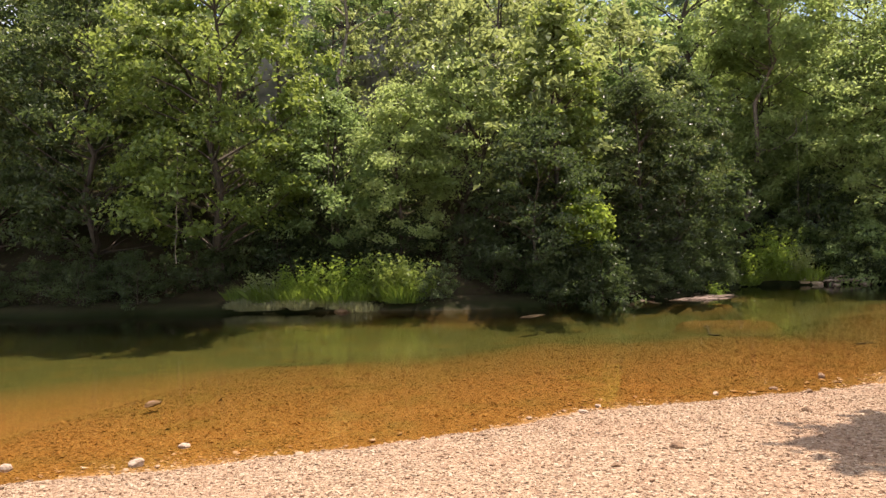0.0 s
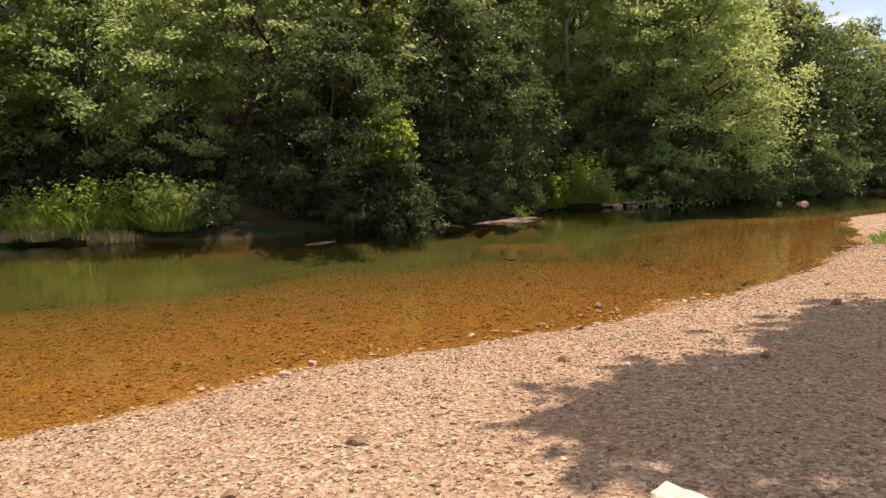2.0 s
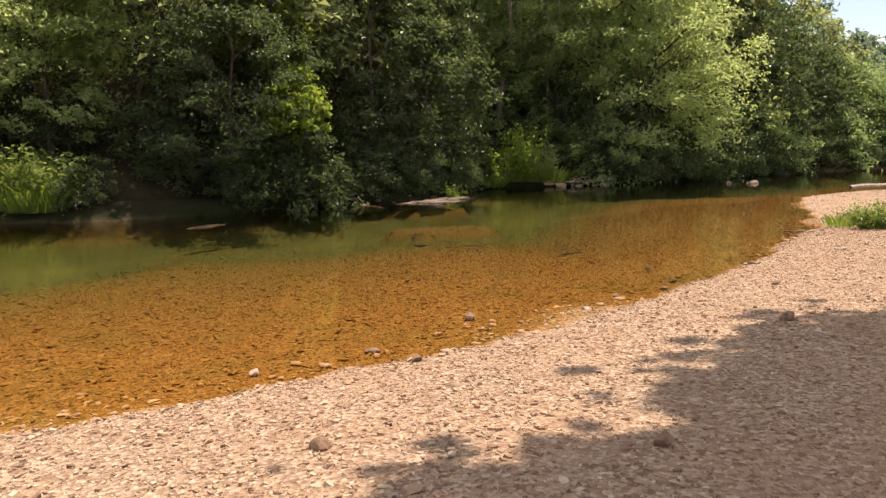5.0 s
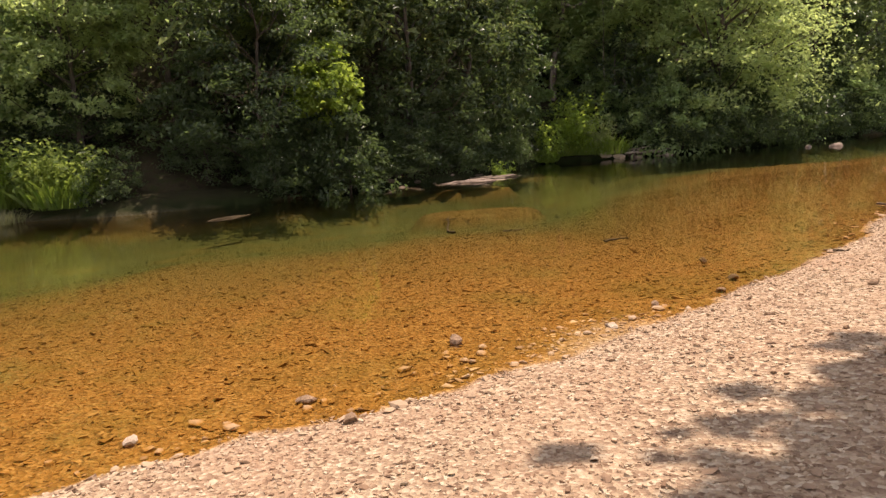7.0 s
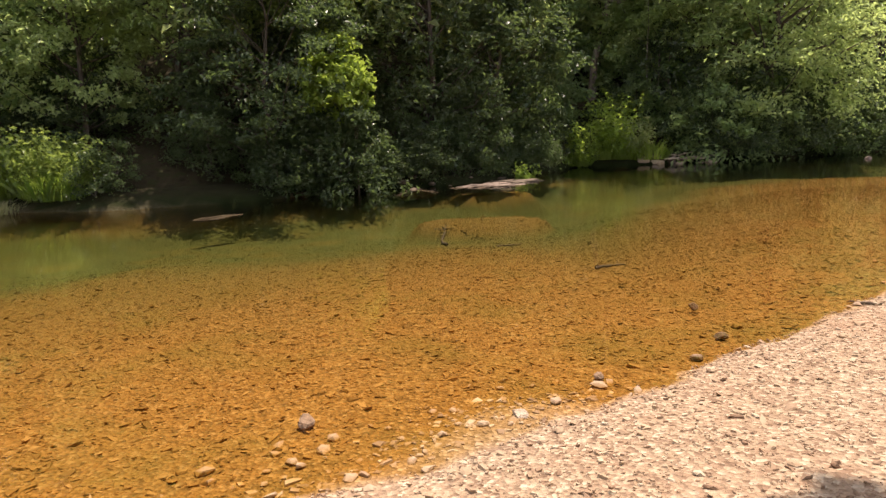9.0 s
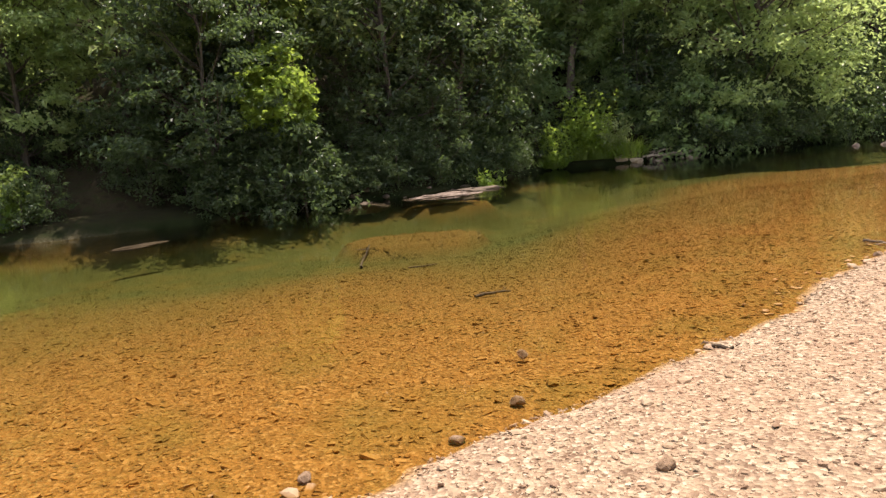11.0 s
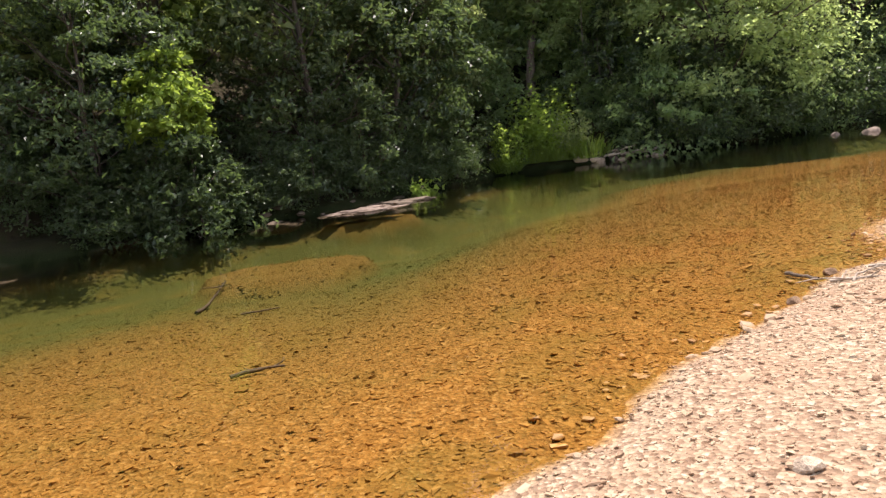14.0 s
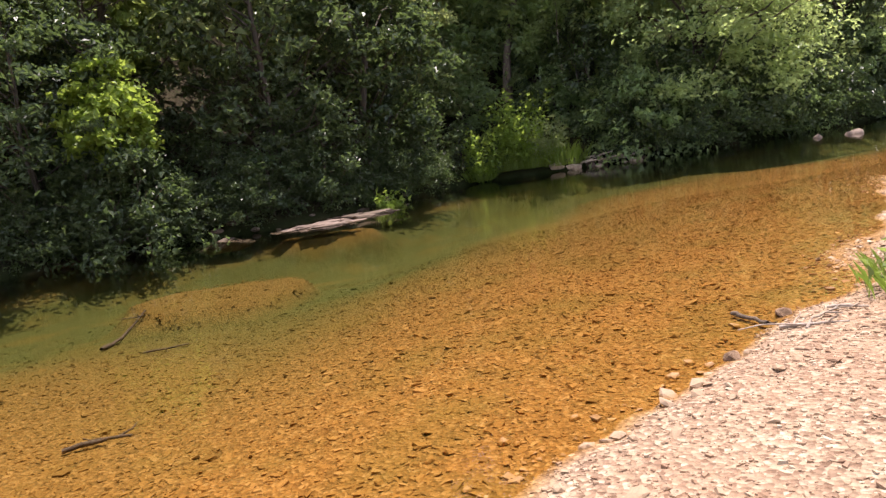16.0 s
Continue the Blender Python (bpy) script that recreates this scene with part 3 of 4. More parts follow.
for i in range(40):
    x = 18.4 + i * 0.42 + rng.uniform(-0.3, 0.3)
    y = np.interp(x, FAR_X, FAR_Y) + rng.uniform(0.4, 1.6)
    s = rng.uniform(0.7, 1.2)
    copy_thing(BUSHES[(1, 5, 3, 0)[i % 4]], pose(x, y, max(gz(x, y), -0.1) - 0.12, 0, 0, rng.uniform(0, 360)) @ Matrix.Diagonal((s, s, s, 1)))
for x, y, s in ((-12.0, 33.2, 1.3), (-10.4, 34.5, 1.4), (-9.0, 33.0, 1.3), (-7.6, 34.0, 1.4), (-6.2, 33.0, 1.2), (-8.4, 36.0, 1.5), (-11.2, 36.5, 1.5), (2.3, 29.9, 0.95), (3.4, 30.2, 1.0), (2.9, 29.8, 0.8)):
    copy_thing(BUSHES[3], pose(x, y, gz(x, y) - 0.05, 0, 0, 70 * x) @ Matrix.Diagonal((s, s, s, 1)))

# Dense undergrowth behind the bare trunks.
for x, y, s, kind in ((11.6, 46.4, 1.5, 5), (12.9, 48.4, 1.9, 5), (13.6, 49.6, 2.0, 4), (15.6, 48.8, 1.8, 4), (16.9, 47.0, 1.5, 4), (17.9, 45.6, 1.4, 5), (12.2, 44.4, 1.1, 5), (16.4, 44.2, 0.9, 5), (14.4, 51.0, 2.3, 5), (11.0, 49.0, 2.0, 5), (17.6, 49.6, 2.0, 4), (-1.0, 33.4, 1.3, 1), (-2.4, 31.6, 0.9, 0), (0.8, 33.0, 1.3, 3)):
    copy_thing(BUSHES[kind], pose(x, y, gz(x, y) - 0.05, 0, 0, 90 * x) @ Matrix.Diagonal((s, s, s, 1)))

WOODS = [plant_tree("woodland_tree", -40 - 3 * i, 44 + 2 * i, tree_meshes(60 + i, h, lo, r, 48, 62, lf * 1.15, leaf_mat=mat, trunk_r=0.2, blob_r=1.35), "tall woodland tree on the hillside", "tree", "woods on the slope")
         for i, (h, lo, r, lf, mat) in enumerate([(13, 2.0, 4.2, 0.36, LEAF_MID), (15, 4.0, 4.0, 0.36, LEAF_OLIVE), (11, 1.5, 3.8, 0.34, LEAF_MID), (14, 3.0, 4.6, 0.38, LEAF_OLIVE)])]
for i in range(66):
    row = i % 3
    x = -44 + (i // 3) * 4.6 + rng.uniform(-1.6, 1.6) + row * 1.5
    off = (5.5, 11.0, 18.0)[row] + rng.uniform(-1.5, 2.0)
    y = np.interp(x, FAR_X, FAR_Y) + off * 1.15
    if (11.5 < x < 19.0 and row == 0) or (-12.5 < x < -6.0 and row == 0):
        continue
    s = rng.uniform(0.7, 1.1) * (0.75 if x > 34 else 1)
    copy_thing(WOODS[int(rng.integers(4))], pose(x, y, gz(x, y) - 0.1, 0, 0, rng.uniform(0, 360)) @ Matrix.Diagonal((s, s, s, 1)))

RIDGE = [plant_tree("ridge_tree", -60 - 4 * i, 90 + 3 * i, tree_meshes(80 + i, h, 1.5, r, 26, 40, 0.74, leaf_mat=LEAF_HAZE, trunk_r=0.24, blob_r=1.7), "dark tree on the far ridge", "tree", "trees of the ridge")
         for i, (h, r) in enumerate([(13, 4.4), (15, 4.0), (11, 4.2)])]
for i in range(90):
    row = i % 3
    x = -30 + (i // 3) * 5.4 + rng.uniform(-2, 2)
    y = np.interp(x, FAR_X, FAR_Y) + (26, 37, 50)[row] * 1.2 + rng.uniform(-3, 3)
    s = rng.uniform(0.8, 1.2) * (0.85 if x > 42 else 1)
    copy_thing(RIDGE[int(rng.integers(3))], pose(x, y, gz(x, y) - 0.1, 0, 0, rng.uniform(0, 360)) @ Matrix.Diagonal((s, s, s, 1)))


# ---- trees on the gravel bar's side ----
def canopy_tree(x, y, label, seed, crowns, trunk_r):
    """A tree whose limbs carry several separate leaf masses: (centre from the tree's foot, reach, sprays)."""
    rng_ = np.random.default_rng(seed)
    fork = np.array(crowns[0][0]) * np.array([0.3, 0.3, 0.5])
    wood = [tube(bend((0, 0, -0.4), fork, rng_, 0.04, 7), np.linspace(trunk_r * 1.25, trunk_r * 0.7, 7), 9)]
    c, nn = [], []
    for centre, reach, sprays in crowns:
        centre = np.array(centre, float)
        wood.append(tube(bend(fork, centre, rng_, 0.10, 6), np.linspace(trunk_r * 0.55, 0.05, 6), 6))
        for _ in range(sprays):
            d = rng_.standard_normal(3)
            at = centre + d / np.linalg.norm(d) * rng_.uniform(0.2, 1.0) * np.array([reach, reach, reach * 0.55])
            wood.append(tube(bend(centre + (at - centre) * 0.1, at, rng_, 0.1, 4), np.linspace(0.05, 0.012, 4), 4))
            q = rng_.standard_normal((120, 3)) * np.array([0.42, 0.42, 0.22])
            c.append(at + q)
            nn.append(np.array([0, 0, 0.8]) + 0.6 * rng_.standard_normal((120, 3)))
    v, f = leaf_quads(np.concatenate(c), np.concatenate(nn), 0.33, rng_, 0.8)
    return plant_tree("bar_tree", x, y, (mesh_from("trunk", *join(wood), BARK, True), mesh_from("crown", v, f, LEAF_MID)), label)


# Leaf masses ten metres up, set along the sun's way from the patches of shade that lie on the bar.
SHADE = [(8.5, 8.45, 1.9, 84), (6.9, 8.25, 1.15, 40), (5.4, 7.2, 1.0, 34), (4.2, 6.95, 0.55, 14), (10.4, 8.2, 2.1, 66), (10.1, 5.7, 2.3, 58), (7.6, 5.9, 1.7, 54)]
_drift = 9.6 / math.tan(_el)
canopy_tree(15.6, 9.4, "broad tree on the gravel bar casting shade", 101,
            [((x + _drift * math.sin(_az) - 15.6, y + _drift * math.cos(_az) - 9.4, 10.0), r, k) for x, y, r, k in SHADE], 0.30)
for i in range(9):
    x, y = -30 + i * 7.6 + rng.uniform(-1, 1), -12 + rng.uniform(-3, 2) + max(0, i - 5) * 2.4
    s = rng.uniform(0.8, 1.1)
    copy_thing(WOODS[i % 4], pose(x, y, gz(x, y) - 0.1, 0, 0, rng.uniform(0, 360)) @ Matrix.Diagonal((s, s, s, 1)))


# ---- grasses and weeds ----
def blades(seed, count, radius, height, width, leafy=0):
    """A tuft of bent blades, with some broad leaves for leafy weeds."""
    rng_ = np.random.default_rng(seed)
    a, r = rng_.uniform(0, 2 * math.pi, count), radius * np.sqrt(rng_.uniform(0, 1, count))
    base = np.stack([r * np.cos(a), r * np.sin(a), np.full(count, -0.03)], 1)
    tilt = rng_.normal(0, 0.28, (count, 2)) + 0.25 * base[:, :2] / radius
    h = height * rng_.uniform(0.45, 1.0, count) * (1 - 0.35 * (r / radius) ** 2)
    mid = base + np.stack([tilt[:, 0] * h * 0.4, tilt[:, 1] * h * 0.4, h * 0.6], 1)
    tip = base + np.stack([tilt[:, 0] * h * 1.2, tilt[:, 1] * h * 1.2, h], 1)
    side = np.stack([np.cos(a + 1.6), np.sin(a + 1.6), 0 * a], 1) * width / 2
    v = np.stack([base - side * 0.7, base + side * 0.7, mid + side, tip, mid - side], 1).reshape(-1, 3)
    f = np.arange(5 * count).reshape(count, 5)
    return v, f


def tuft(name, x, y, label, seed, count, radius, height, width, material, category="grass", group=""):
    v, f = blades(seed, count, radius, height, width)
    ob = new(name, mesh_from(name, v, f, material))
    ob.location = (x, y, gz(x, y))
    return tagged(ob, label, category, group)


def leafy_plant(name, x, y, label, seed, height, radius, leaf, material, sprays=14, count=26):
    rng_ = np.random.default_rng(seed)
    ob = thing(name, x, y, gz(x, y), label, "plant")
    stems, c, nn = [], [], []
    for k in range(sprays):
        a, r = rng_.uniform(0, 6.28), radius * math.sqrt(rng_.uniform(0.02, 1))
        top = np.array([r * math.cos(a), r * math.sin(a), height * rng_.uniform(0.45, 1.0)])
        stems.append(tube(bend((top[0] * 0.25, top[1] * 0.25, -0.05), top, rng_, 0.08, 4), np.linspace(0.012, 0.004, 4), 4))
        t = rng_.uniform(0.25, 1.05, (count, 1))
        c.append(np.array([top[0] * 0.25, top[1] * 0.25, 0]) * (1 - t) + top * t + rng_.normal(0, 0.10 * height ** 0.5, (count, 3)))
        nn.append(np.array([0, 0, 0.8]) + 0.6 * rng_.standard_normal((count, 3)))
    v, f = leaf_quads(np.concatenate(c), np.concatenate(nn), leaf, rng_, 0.5)
    child("stem", mesh_from("stem", *join(stems), GRASS), ob)
    child("foliage", mesh_from("foliage", v, f, material), ob)
    return ob


GREEN_TUFT = tuft("grass_tuft", -9.3, 28.4, "tall bright green grass at the water's edge", 201, 520, 0.75, 0.95, 0.016, GRASS, group="grass along the far bank")
DRY_TUFT = tuft("dry_grass_tuft", -10.5, 27.7, "short pale dry grass overhanging the water", 202, 420, 0.6, 0.42, 0.014, DRY_GRASS, group="grass along the far bank")
for i in range(13):
    x = -12.2 + i * 0.62 + rng.uniform(-0.3, 0.3)
    y = np.interp(x, FAR_X, FAR_Y) + rng.uniform(0.5, 1.6)
    s = rng.uniform(0.8, 1.3)
    copy_thing(GREEN_TUFT, pose(x, y, gz(x, y), 0, 0, rng.uniform(0, 360)) @ Matrix.Diagonal((s, s, s, 1)))
for i in range(15):
    x = -12.4 + i * 0.42 + rng.uniform(-0.3, 0.3)
    y = np.interp(x, FAR_X, FAR_Y) + rng.uniform(0.05, 0.4)
    s = rng.uniform(0.7, 1.25)
    copy_thing(DRY_TUFT, pose(x, y, gz(x, y), 0, 0, rng.uniform(0, 360)) @ Matrix.Diagonal((s, s, s, 1)))
for i in range(4):
    x = 12.6 + i * 1.0 + rng.uniform(-0.2, 0.2)
    y = np.interp(x, FAR_X, FAR_Y) + rng.uniform(0.2, 1.4)
    s = rng.uniform(0.9, 1.5)
    copy_thing(GREEN_TUFT, pose(x, y, gz(x, y), 0, 0, rng.uniform(0, 360)) @ Matrix.Diagonal((s, s, s, 1)))
leafy_plant("weed_bush", -5.0, 28.3, "leafy yellow-green weeds on the bank", 211, 1.9, 1.1, 0.16, LEAF_BRIGHT, 30, 40)
leafy_plant("weed_bush", -4.2, 28.0, "tall leafy yellow-green weeds at the water's edge", 222, 1.7, 1.0, 0.15, LEAF_BRIGHT, 30, 40)
leafy_plant("weed_bush", -6.0, 28.4, "tall leafy yellow-green weeds at the water's edge", 223, 2.0, 1.0, 0.15, LEAF_BRIGHT, 32, 40)
leafy_plant("weed_bush", -7.4, 28.5, "leafy yellow-green weeds among the bank grass", 217, 1.9, 1.1, 0.15, LEAF_YELLOW, 34, 40)
leafy_plant("weed_bush", -9.4, 28.7, "leafy yellow-green weeds among the bank grass", 218, 1.8, 1.1, 0.15, LEAF_YELLOW, 34, 40)
leafy_plant("weed_bush", -11.4, 28.9, "leafy green weeds among the bank grass", 219, 1.3, 0.9, 0.14, LEAF_OLIVE, 28, 40)
leafy_plant("weed_bush", 14.2, 40.4, "tall leafy yellow-green weeds on the far bank", 212, 2.9, 1.4, 0.17, LEAF_YELLOW, 44, 44)
leafy_plant("weed_bush", 12.6, 39.9, "tall leafy yellow-green weeds on the far bank", 220, 1.9, 1.1, 0.15, LEAF_YELLOW, 34, 40)
leafy_plant("weed_bush", 15.2, 40.3, "tall leafy green weeds on the far bank", 221, 1.9, 1.0, 0.16, LEAF_OLIVE, 30, 40)
leafy_plant("bright_shrub", 9.3, 34.2, "small bright yellow-green shrub by the flat rock", 213, 1.25, 0.55, 0.18, LEAF_YELLOW, 16, 24)
tuft("dry_grass_tuft", 8.9, 33.8, "pale dry grass beside the flat rock", 214, 200, 0.45, 0.7, 0.02, DRY_GRASS)
leafy_plant("bar_weed", 14.15, 16.9, "low leafy green weed growing on the gravel bar", 215, 0.5, 0.55, 0.07, LEAF_BRIGHT, 40, 40)
tuft("bar_grass", 14.45, 17.7, "bright green grass clump on the gravel bar", 216, 320, 0.6, 0.35, 0.018, GRASS)


# ---- rocks ----
def boulder(name, x, y, z, size, label, material, seed, turn=0.0, rough=0.22, detail=3, category="rock", sharp=False, group=""):
    """A rock: a sphere cut by random planes and roughened, settled into the ground."""
    bm = bmesh.new()
    bmesh.ops.create_icosphere(bm, subdivisions=detail, radius=1.0)
    r = random.Random(seed)
    planes = [(Vector((r.uniform(-1, 1), r.uniform(-1, 1), r.uniform(-0.6, 1))).normalized(), r.uniform(0.55, 0.82)) for _ in range(9)]
    for v in bm.verts:
        for nrm, d in planes:
            over = v.co.dot(nrm) - d
            if over > 0:
                v.co -= nrm * over * 0.92
        v.co += v.co.normalized() * rough * 0.35 * noise.noise(v.co * 2.3 + Vector((seed, 0, 0)))
        v.co += v.co.normalized() * rough * 0.16 * noise.noise(v.co * 6.5 + Vector((0, seed, 0)))
    for v in bm.verts:
        v.co = Vector((v.co.x * size[0] / 1.5, v.co.y * size[1] / 1.5, v.co.z * size[2] / 1.5))
    for f in bm.faces:
        f.smooth = not sharp
    me = bpy.data.meshes.new(name)
    bm.to_mesh(me)
    bm.free()
    me.materials.append(material)
    ob = new(name, me)
    ob.location, ob.rotation_euler = (x, y, z), (0, 0, radians(turn))
    return tagged(ob, label, category, group)


def limestone_block(x, y, turn):
    """A broken block: a hull of a few corners with a tilted top, roughened along its faces."""
    corners = [(-0.17, -0.10, 0.0), (0.10, -0.13, 0.0), (0.15, 0.08, 0.0), (-0.10, 0.12, 0.0), (-0.20, -0.11, 0.17), (-0.16, -0.05, 0.245),
               (0.13, -0.13, 0.15), (0.20, -0.06, 0.175), (0.17, 0.09, 0.16), (-0.05, 0.13, 0.24), (-0.02, -0.15, 0.13), (-0.15, 0.09, 0.20)]
    bm = bmesh.new()
    for c in corners:
        bm.verts.new(c)
    hull = bmesh.ops.convex_hull(bm, input=bm.verts)
    bmesh.ops.delete(bm, geom=[g for g in hull["geom_interior"] if isinstance(g, bmesh.types.BMVert)], context="VERTS")
    bmesh.ops.subdivide_edges(bm, edges=bm.edges, cuts=4, use_grid_fill=True)
    for v in bm.verts:
        q = v.co * 9
        v.co += Vector((noise.noise(q), noise.noise(q + Vector((7, 0, 0))), noise.noise(q + Vector((0, 9, 0))))) * 0.012
        v.co += Vector((0, 0, 1)) * 0.008 * noise.noise(v.co * 31)
    me = bpy.data.meshes.new("limestone_block")
    bm.to_mesh(me)
    bm.free()
    me.materials.append(WHITE_ROCK)
    ob = new("limestone_block", me)
    ob.location, ob.rotation_euler = (x, y, gz(x, y) - 0.02), (0, 0, radians(turn))
    return tagged(ob, "angular cream-white limestone block on the gravel", "rock")


limestone_block(2.98, 5.50, -8).scale = (0.78, 0.78, 0.82)
boulder("flat_rock", 7.6, 30.9, -0.015, (2.0, 0.8, 0.15), "flat pale pinkish rock slab lying in the water", RIVER_ROCK, 8, 8, 1.1, 5, sharp=True)
boulder("flat_rock", 8.4, 32.1, 0.0, (1.7, 0.5, 0.16), "low reddish-brown rock ledge behind the pale slab", BANK_ROCK, 19, 14, 1.0, 4, sharp=True)
boulder("flat_rock", 5.2, 30.6, -0.14, (1.1, 0.5, 0.34), "low dark wet rock at the waterline", BANK_ROCK, 9, 12, 0.35, 3)
boulder("flat_rock", 8.5, 33.6, gz(8.5, 33.6) + 0.05, (1.6, 0.5, 0.2), "low brown rock ledge at the foot of the bank", BANK_ROCK, 14, 20, 0.4, 3)
boulder("flat_rock", 0.4, 25.6, -0.13, (1.2, 0.35, 0.09), "thin brown rock slab just under the water", BANK_ROCK, 15, 50, 0.4, 3)
boulder("boulder", 4.2, 31.6, 0.12, (0.8, 0.6, 0.5), "grey-brown boulder half hidden under the bushes", BANK_ROCK, 17, 0, 0.7, 3, sharp=True)
boulder("boulder", 5.6, 32.2, 0.12, (0.8, 0.6, 0.45), "grey-brown boulder half hidden under the bushes", BANK_ROCK, 18, 40, 0.7, 3, sharp=True)
boulder("pale_rock", 25.3, 37.0, -0.05, (0.6, 0.42, 0.4), "pale rock standing in the river", RIVER_ROCK, 12, 0, 0.3, 3)
boulder("pale_rock", 24.4, 37.6, -0.08, (0.3, 0.24, 0.34), "small pale rock in the river", RIVER_ROCK, 13, 0, 0.3, 2)
for i in range(26):
    x = (4.0 + i * 0.62 if i < 10 else 14.8 + (i - 10) * 0.27) + rng.uniform(-0.2, 0.2)
    y = np.interp(x, FAR_X, FAR_Y) + rng.uniform(-0.1, 0.6)
    s = rng.uniform(0.18, 0.5) * (0.6 if i < 10 else 1)
    boulder("bank_rock", x, y, max(gz(x, y), -0.05) + 0.02, (s * 1.4, s, s * 0.6), "brown weathered rock at the foot of the bank", BANK_ROCK if i < 10 or i % 2 else PALE_STONE, 300 + i, rng.uniform(0, 360), 0.3, 2, group="rocks along the far bank", sharp=True)
boulder("bank_rock", -7.5, 27.75, 0.04, (0.7, 0.4, 0.3), "reddish tan clay lump at the water's edge", DARK_STONE, 16, 0, 0.4, 3)
boulder("rock_bluff", -8.6, 49.0, gz(-8.6, 49) + 2.2, (5.5, 3.0, 7.5), "grey limestone bluff showing between the trees", GREY_ROCK, 31, 10, 0.4, 4, sharp=True)
boulder("rock_bluff", -15.0, 45.5, gz(-15, 45.5) + 4.0, (4.5, 3.0, 9.0), "grey limestone bluff high on the slope", GREY_ROCK, 32, 40, 0.4, 4, sharp=True)


def stone(x, y, size, label, material, seed, lift=0.3):
    size = tuple(v * 0.72 for v in size)
    return boulder("stone", x, y, max(gz(x, y), -0.06) + size[2] * lift, size, label, material, seed, seed * 47 % 360, 0.2, 2, "stone", True, "larger stones of the bar")


stone(-5.71, 7.04, (0.20, 0.16, 0.13), "rounded pale stone in the shallows", PALE_STONE, 401)
stone(-4.22, 7.14, (0.22, 0.16, 0.14), "cream stone at the waterline", PALE_STONE, 402)
stone(-4.08, 7.92, (0.17, 0.13, 0.10), "cream stone lying in shallow water", PALE_STONE, 403)
stone(-5.97, 10.5, (0.5, 0.22, 0.10), "flat greenish stone under shallow water", DARK_STONE, 404)
stone(3.47, 8.81, (0.15, 0.11, 0.10), "grey stone on the gravel", DARK_STONE, 405)
stone(1.57, 7.1, (0.16, 0.12, 0.09), "brown stone on the gravel", DARK_STONE, 406)
stone(0.89, 6.47, (0.14, 0.09, 0.06), "reddish stone on the gravel", DARK_STONE, 407)
stone(1.09, 10.01, (0.13, 0.10, 0.08), "white stone at the waterline", PALE_STONE, 408)
stone(0.86, 9.6, (0.20, 0.13, 0.09), "white flat stone at the waterline", PALE_STONE, 409)
stone(7.47, 10.5, (0.19, 0.15, 0.13), "dark stone lying in the shade", DARK_STONE, 410)
stone(5.13, 8.3, (0.14, 0.12, 0.10), "dark stone lying in the shade", DARK_STONE, 411)
stone(5.04, 12.28, (0.19, 0.13, 0.12), "dark stone with pale streaks standing in shallow water", DARK_STONE, 412)
stone(6.34, 12.24, (0.15, 0.12, 0.07), "white flat stone at the waterline", PALE_STONE, 413)
stone(3.93, 11.3, (0.16, 0.12, 0.09), "brown stone in shallow water", DARK_STONE, 414)
stone(4.25, 10.76, (0.13, 0.11, 0.09), "brown stone at the waterline", DARK_STONE, 415)
stone(2.94, 10.88, (0.14, 0.10, 0.09), "cream stone in shallow water", PALE_STONE, 416)
stone(8.19, 13.78, (0.14, 0.10, 0.09), "reddish stone at the waterline", DARK_STONE, 417)
stone(7.78, 13.23, (0.12, 0.10, 0.08), "dark stone at the waterline", DARK_STONE, 418)
stone(6.96, 12.86, (0.12, 0.09, 0.08), "dark stone in shallow water", DARK_STONE, 419)
stone(8.33, 14.76, (0.12, 0.10, 0.09), "dark stone under shallow water", DARK_STONE, 420)
stone(11.35, 14.42, (0.13, 0.10, 0.09), "pinkish cream rounded stone on the gravel", PALE_STONE, 421)
stone(12.62, 17.07, (0.15, 0.12, 0.10), "rounded pinkish stone at the waterline", DARK_STONE, 422)
stone(13.31, 17.85, (0.20, 0.14, 0.12), "reddish stone with a white face at the waterline", DARK_STONE, 423)
stone(8.77, 12.43, (0.12, 0.10, 0.08), "dark brown stone on the gravel", DARK_STONE, 425)


# ---- driftwood ----
def driftwood(name, points, r0, r1, label, material, seed, twigs=0):
    rng_ = np.random.default_rng(seed)
    pts = np.array(points, float)
    dense = np.concatenate([np.linspace(pts[i], pts[i + 1], 5)[:-1] for i in range(len(pts) - 1)] + [pts[-1:]])
    dense[1:-1] += rng_.normal(0, r0 * 0.35, dense[1:-1].shape)
    base = Vector(points[0])
    dense -= np.array(base)
    pieces = [tube(dense, np.linspace(r0, r1, len(dense)) * rng_.uniform(0.85, 1.15, len(dense)), 7)]
    for k in range(twigs):
        a = dense[int(rng_.integers(2, len(dense) - 1))]
        b = a + np.array([rng_.normal(0, 0.18), rng_.normal(0, 0.18), rng_.uniform(0.0, 0.06)])
        pieces.append(tube(bend(a, b, rng_, 0.1, 4), np.linspace(r1, 0.004, 4), 5))
    v, f = join(pieces)
    ob = new(name, mesh_from(name, v, f, material, True))
    ob.location = base
    return tagged(ob, label, "driftwood")


driftwood("sunken_log", [(8.05, 17.65, gz(8.05, 17.65) + 0.03), (8.28, 17.77, gz(8.28, 17.77) + 0.05), (8.5, 17.78, gz(8.5, 17.78) + 0.05)], 0.020, 0.010, "dark waterlogged stick under shallow water", DRIFT, 501, 2)
driftwood("sunken_log", [(6.05, 22.1, gz(6.05, 22.1) + 0.04), (5.95, 22.9, gz(5.95, 22.9) + 0.06), (6.05, 23.6, gz(6.05, 23.6) + 0.05)], 0.030, 0.014, "dark crooked waterlogged branch on the river bed", DRIFT, 502, 3)
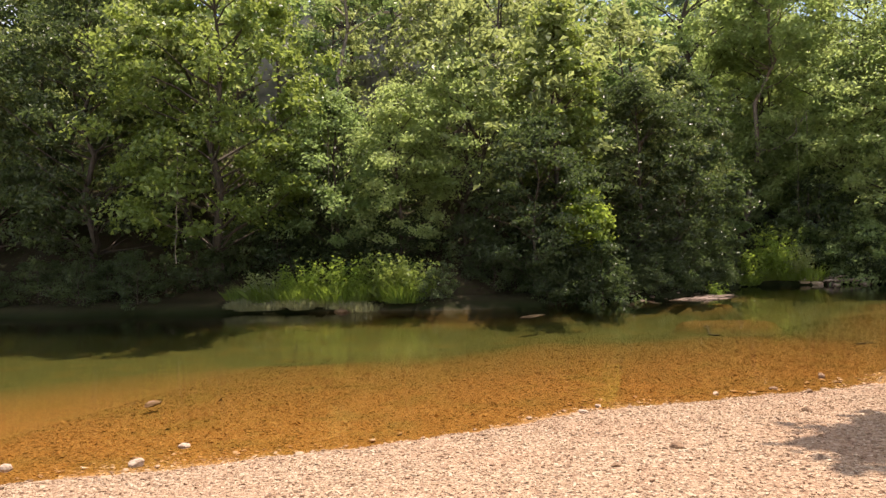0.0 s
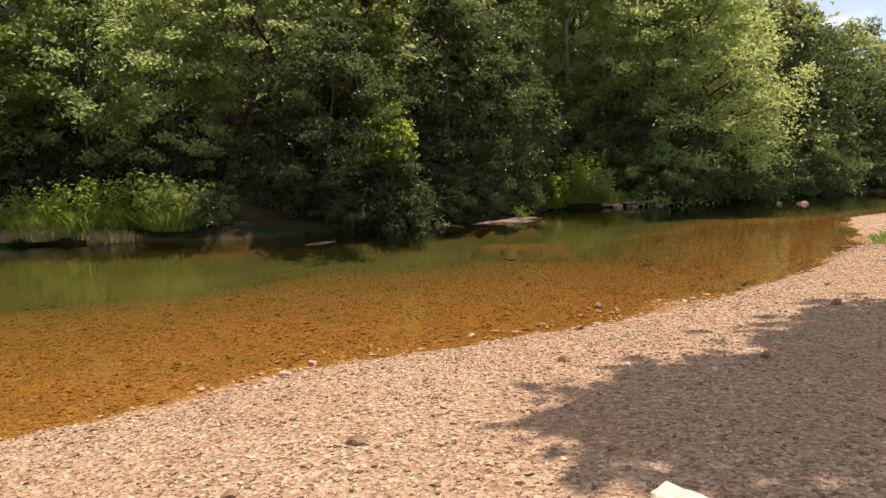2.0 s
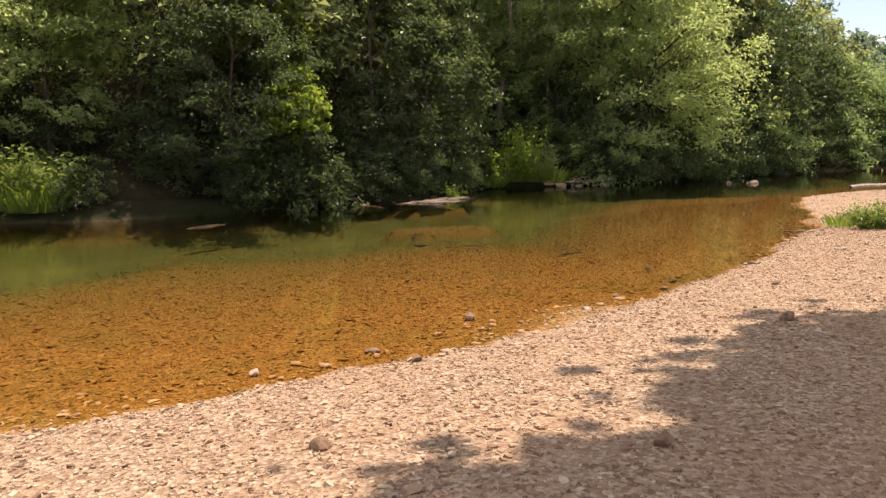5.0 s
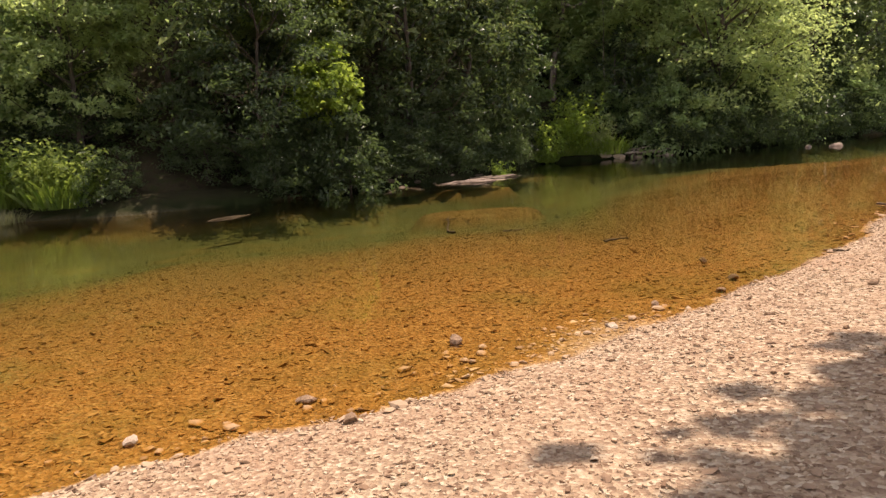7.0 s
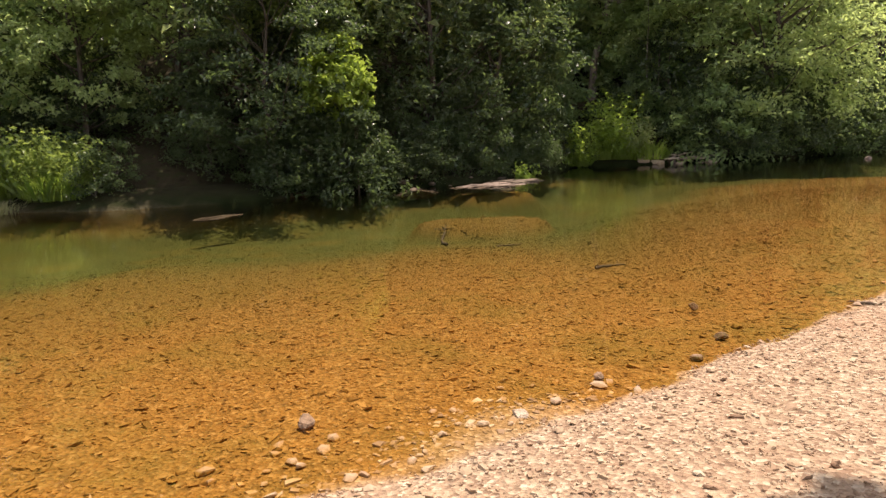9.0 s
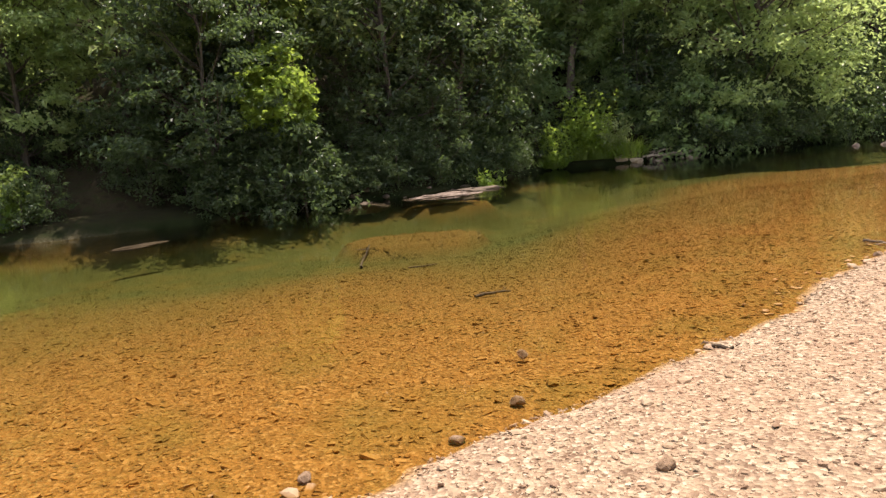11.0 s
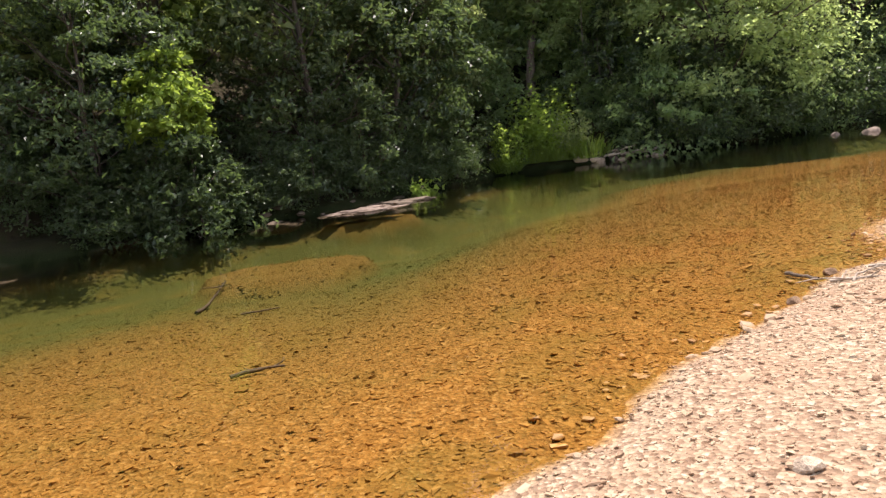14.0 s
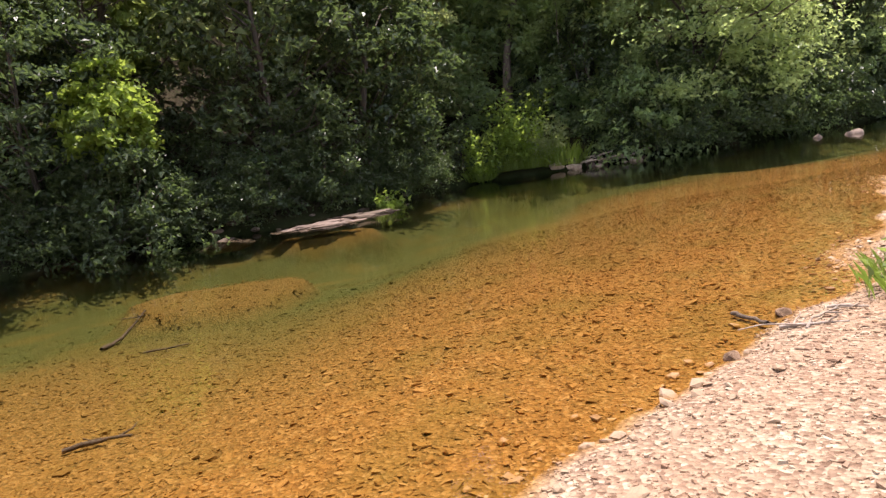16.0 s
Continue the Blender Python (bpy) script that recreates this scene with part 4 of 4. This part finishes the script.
driftwood("sunken_log", [(7.0, 21.3, gz(7.0, 21.3) + 0.03), (7.5, 21.5, gz(7.5, 21.5) + 0.04)], 0.016, 0.008, "thin dark waterlogged stick on the river bed", DRIFT, 509)
driftwood("stump", [(9.70, 14.42, 0.02), (9.74, 14.34, 0.04), (9.82, 14.24, 0.055)], 0.016, 0.011, "short dark piece of driftwood at the waterline", DRIFT, 503)
driftwood("stick", [(13.02, 18.02, 0.0), (13.06, 17.8, 0.01), (13.08, 17.58, 0.035)], 0.018, 0.012, "dark broken stick at the waterline", DRIFT, 504, 2)
driftwood("branch", [(13.09, 17.44, 0.04), (13.25, 17.36, 0.06), (13.45, 17.25, 0.08)], 0.013, 0.007, "grey forked driftwood branch on the gravel", GREY_DRIFT, 505, 4)
driftwood("branch", [(13.2, 17.3, 0.05), (13.3, 17.42, 0.07), (13.55, 17.55, 0.09)], 0.011, 0.006, "grey driftwood branch on the gravel", GREY_DRIFT, 506, 2)
driftwood("stick", [(13.5, 17.6, 0.08), (13.7, 17.46, 0.09)], 0.012, 0.009, "straight grey stick on the gravel", GREY_DRIFT, 507)
driftwood("log", [(23.5, 28.3, 0.18), (26.5, 28.9, 0.22)], 0.10, 0.06, "pale log lying across the end of the bar", GREY_DRIFT, 508)
for i in range(10):
    x = 15.2 + rng.uniform(0, 3.6)
    y = np.interp(x, FAR_X, FAR_Y) + rng.uniform(-0.3, 0.5)
    a = rng.uniform(-0.5, 0.5)
    z = max(gz(x, y), 0) + 0.22
    driftwood("branch", [(x, y, z), (x + 0.8 * math.cos(a), y + 0.8 * math.sin(a), z + rng.uniform(-0.05, 0.25))], 0.05, 0.02, "bleached driftwood lodged among bank rocks", GREY_DRIFT, 520 + i, 1)


# ---- gravel ----
def scatter(area, count, seed, low, high):
    rng_ = np.random.default_rng(seed)
    xy = np.stack([rng_.uniform(area[0], area[1], count), rng_.uniform(area[2], area[3], count)], 1)
    d = near_off(xy[:, 0], xy[:, 1])
    return xy[(d > low) & (d < high)], rng_


def gravel_part(name, xy, sizes, rng_, label, **more):
    v, f = pebbles(xy, sizes, rng_, **more)
    ob = child(name, mesh_from(name, v, f, PEBBLE), ground, label)
    return tagged(ob, kind="stuff")


xy, r_ = scatter((-6.5, 15.5, 4.5, 20), 230000, 601, -0.02, 4.8)
gravel_part("loose_gravel", xy, np.clip(r_.lognormal(math.log(0.021), 0.46, len(xy)), 0.010, 0.055) * np.interp(xy[:, 0], [4, 9], [1.05, 0.8]), r_, "loose pink and cream river gravel", shape=(BOX_V, BOX_F), flat=0.95)
xy, r_ = scatter((-6.5, 15.5, 4.0, 20), 6000, 606, -0.15, 5.5)
gravel_part("coarse_gravel", xy, np.clip(r_.lognormal(math.log(0.046), 0.25, len(xy)), 0.03, 0.09), r_, "coarse pink and cream stones lying on the gravel", flat=1.0)
xy, r_ = scatter((0.5, 10.5, 3.0, 11.0), 70000, 605, 4.8, 8.0)
gravel_part("shaded_gravel", xy, np.clip(r_.lognormal(math.log(0.022), 0.5, len(xy)), 0.011, 0.06), r_, "loose river gravel under the shade tree", shape=(BOX_V, BOX_F), flat=1.3)
xy, r_ = scatter((-7, 20, 6.5, 27), 260000, 602, -14.0, -0.05)
xy = xy[r_.uniform(0, 1, len(xy)) < np.interp(-near_off(xy[:, 0], xy[:, 1]), [0, 4, 9, 14], [1.0, 0.9, 0.3, 0.1])]
gravel_part("bed_gravel", xy, np.clip(r_.lognormal(math.log(0.036), 0.42, len(xy)), 0.016, 0.11), r_, "amber algae-coated stones of the river bed, deep water's green painted on", shape=(BOX_V, BOX_F), flat=0.55)
xy, r_ = scatter((14, 34, 17, 34), 22000, 603, -12.0, 3.0)
gravel_part("far_gravel", xy, np.clip(r_.lognormal(math.log(0.055), 0.35, len(xy)), 0.03, 0.13), r_, "stones of the far end of the bar and bed", shape=(BOX_V, BOX_F), flat=0.26)

# The larger cobbles along the waterline, each for itself.
COBBLES = []
for i in range(14):
    r_ = np.random.default_rng(700 + i)
    v = ICO_V * (1 + 0.22 * r_.standard_normal((12, 1)).clip(-1.2, 1.2)) * np.array([0.5, r_.uniform(0.32, 0.45), r_.uniform(0.14, 0.24)])
    COBBLES.append(mesh_from("cobble", v, ICO_F, PEBBLE))
xy, r_ = scatter((-5, 14.5, 5, 20), 4200, 604, -0.7, 0.45)
for k, (x, y) in enumerate(xy[:280]):
    size = float(np.clip(r_.lognormal(math.log(0.07), 0.3), 0.045, 0.14))
    ob = child("cobble", COBBLES[k % 14], ground)
    ob.location = (x, y, gz(x, y) + 0.10 * size)
    ob.rotation_euler = (r_.normal(0, 0.15), r_.normal(0, 0.15), r_.uniform(0, 6.28))
    ob.scale = (size, size, size)
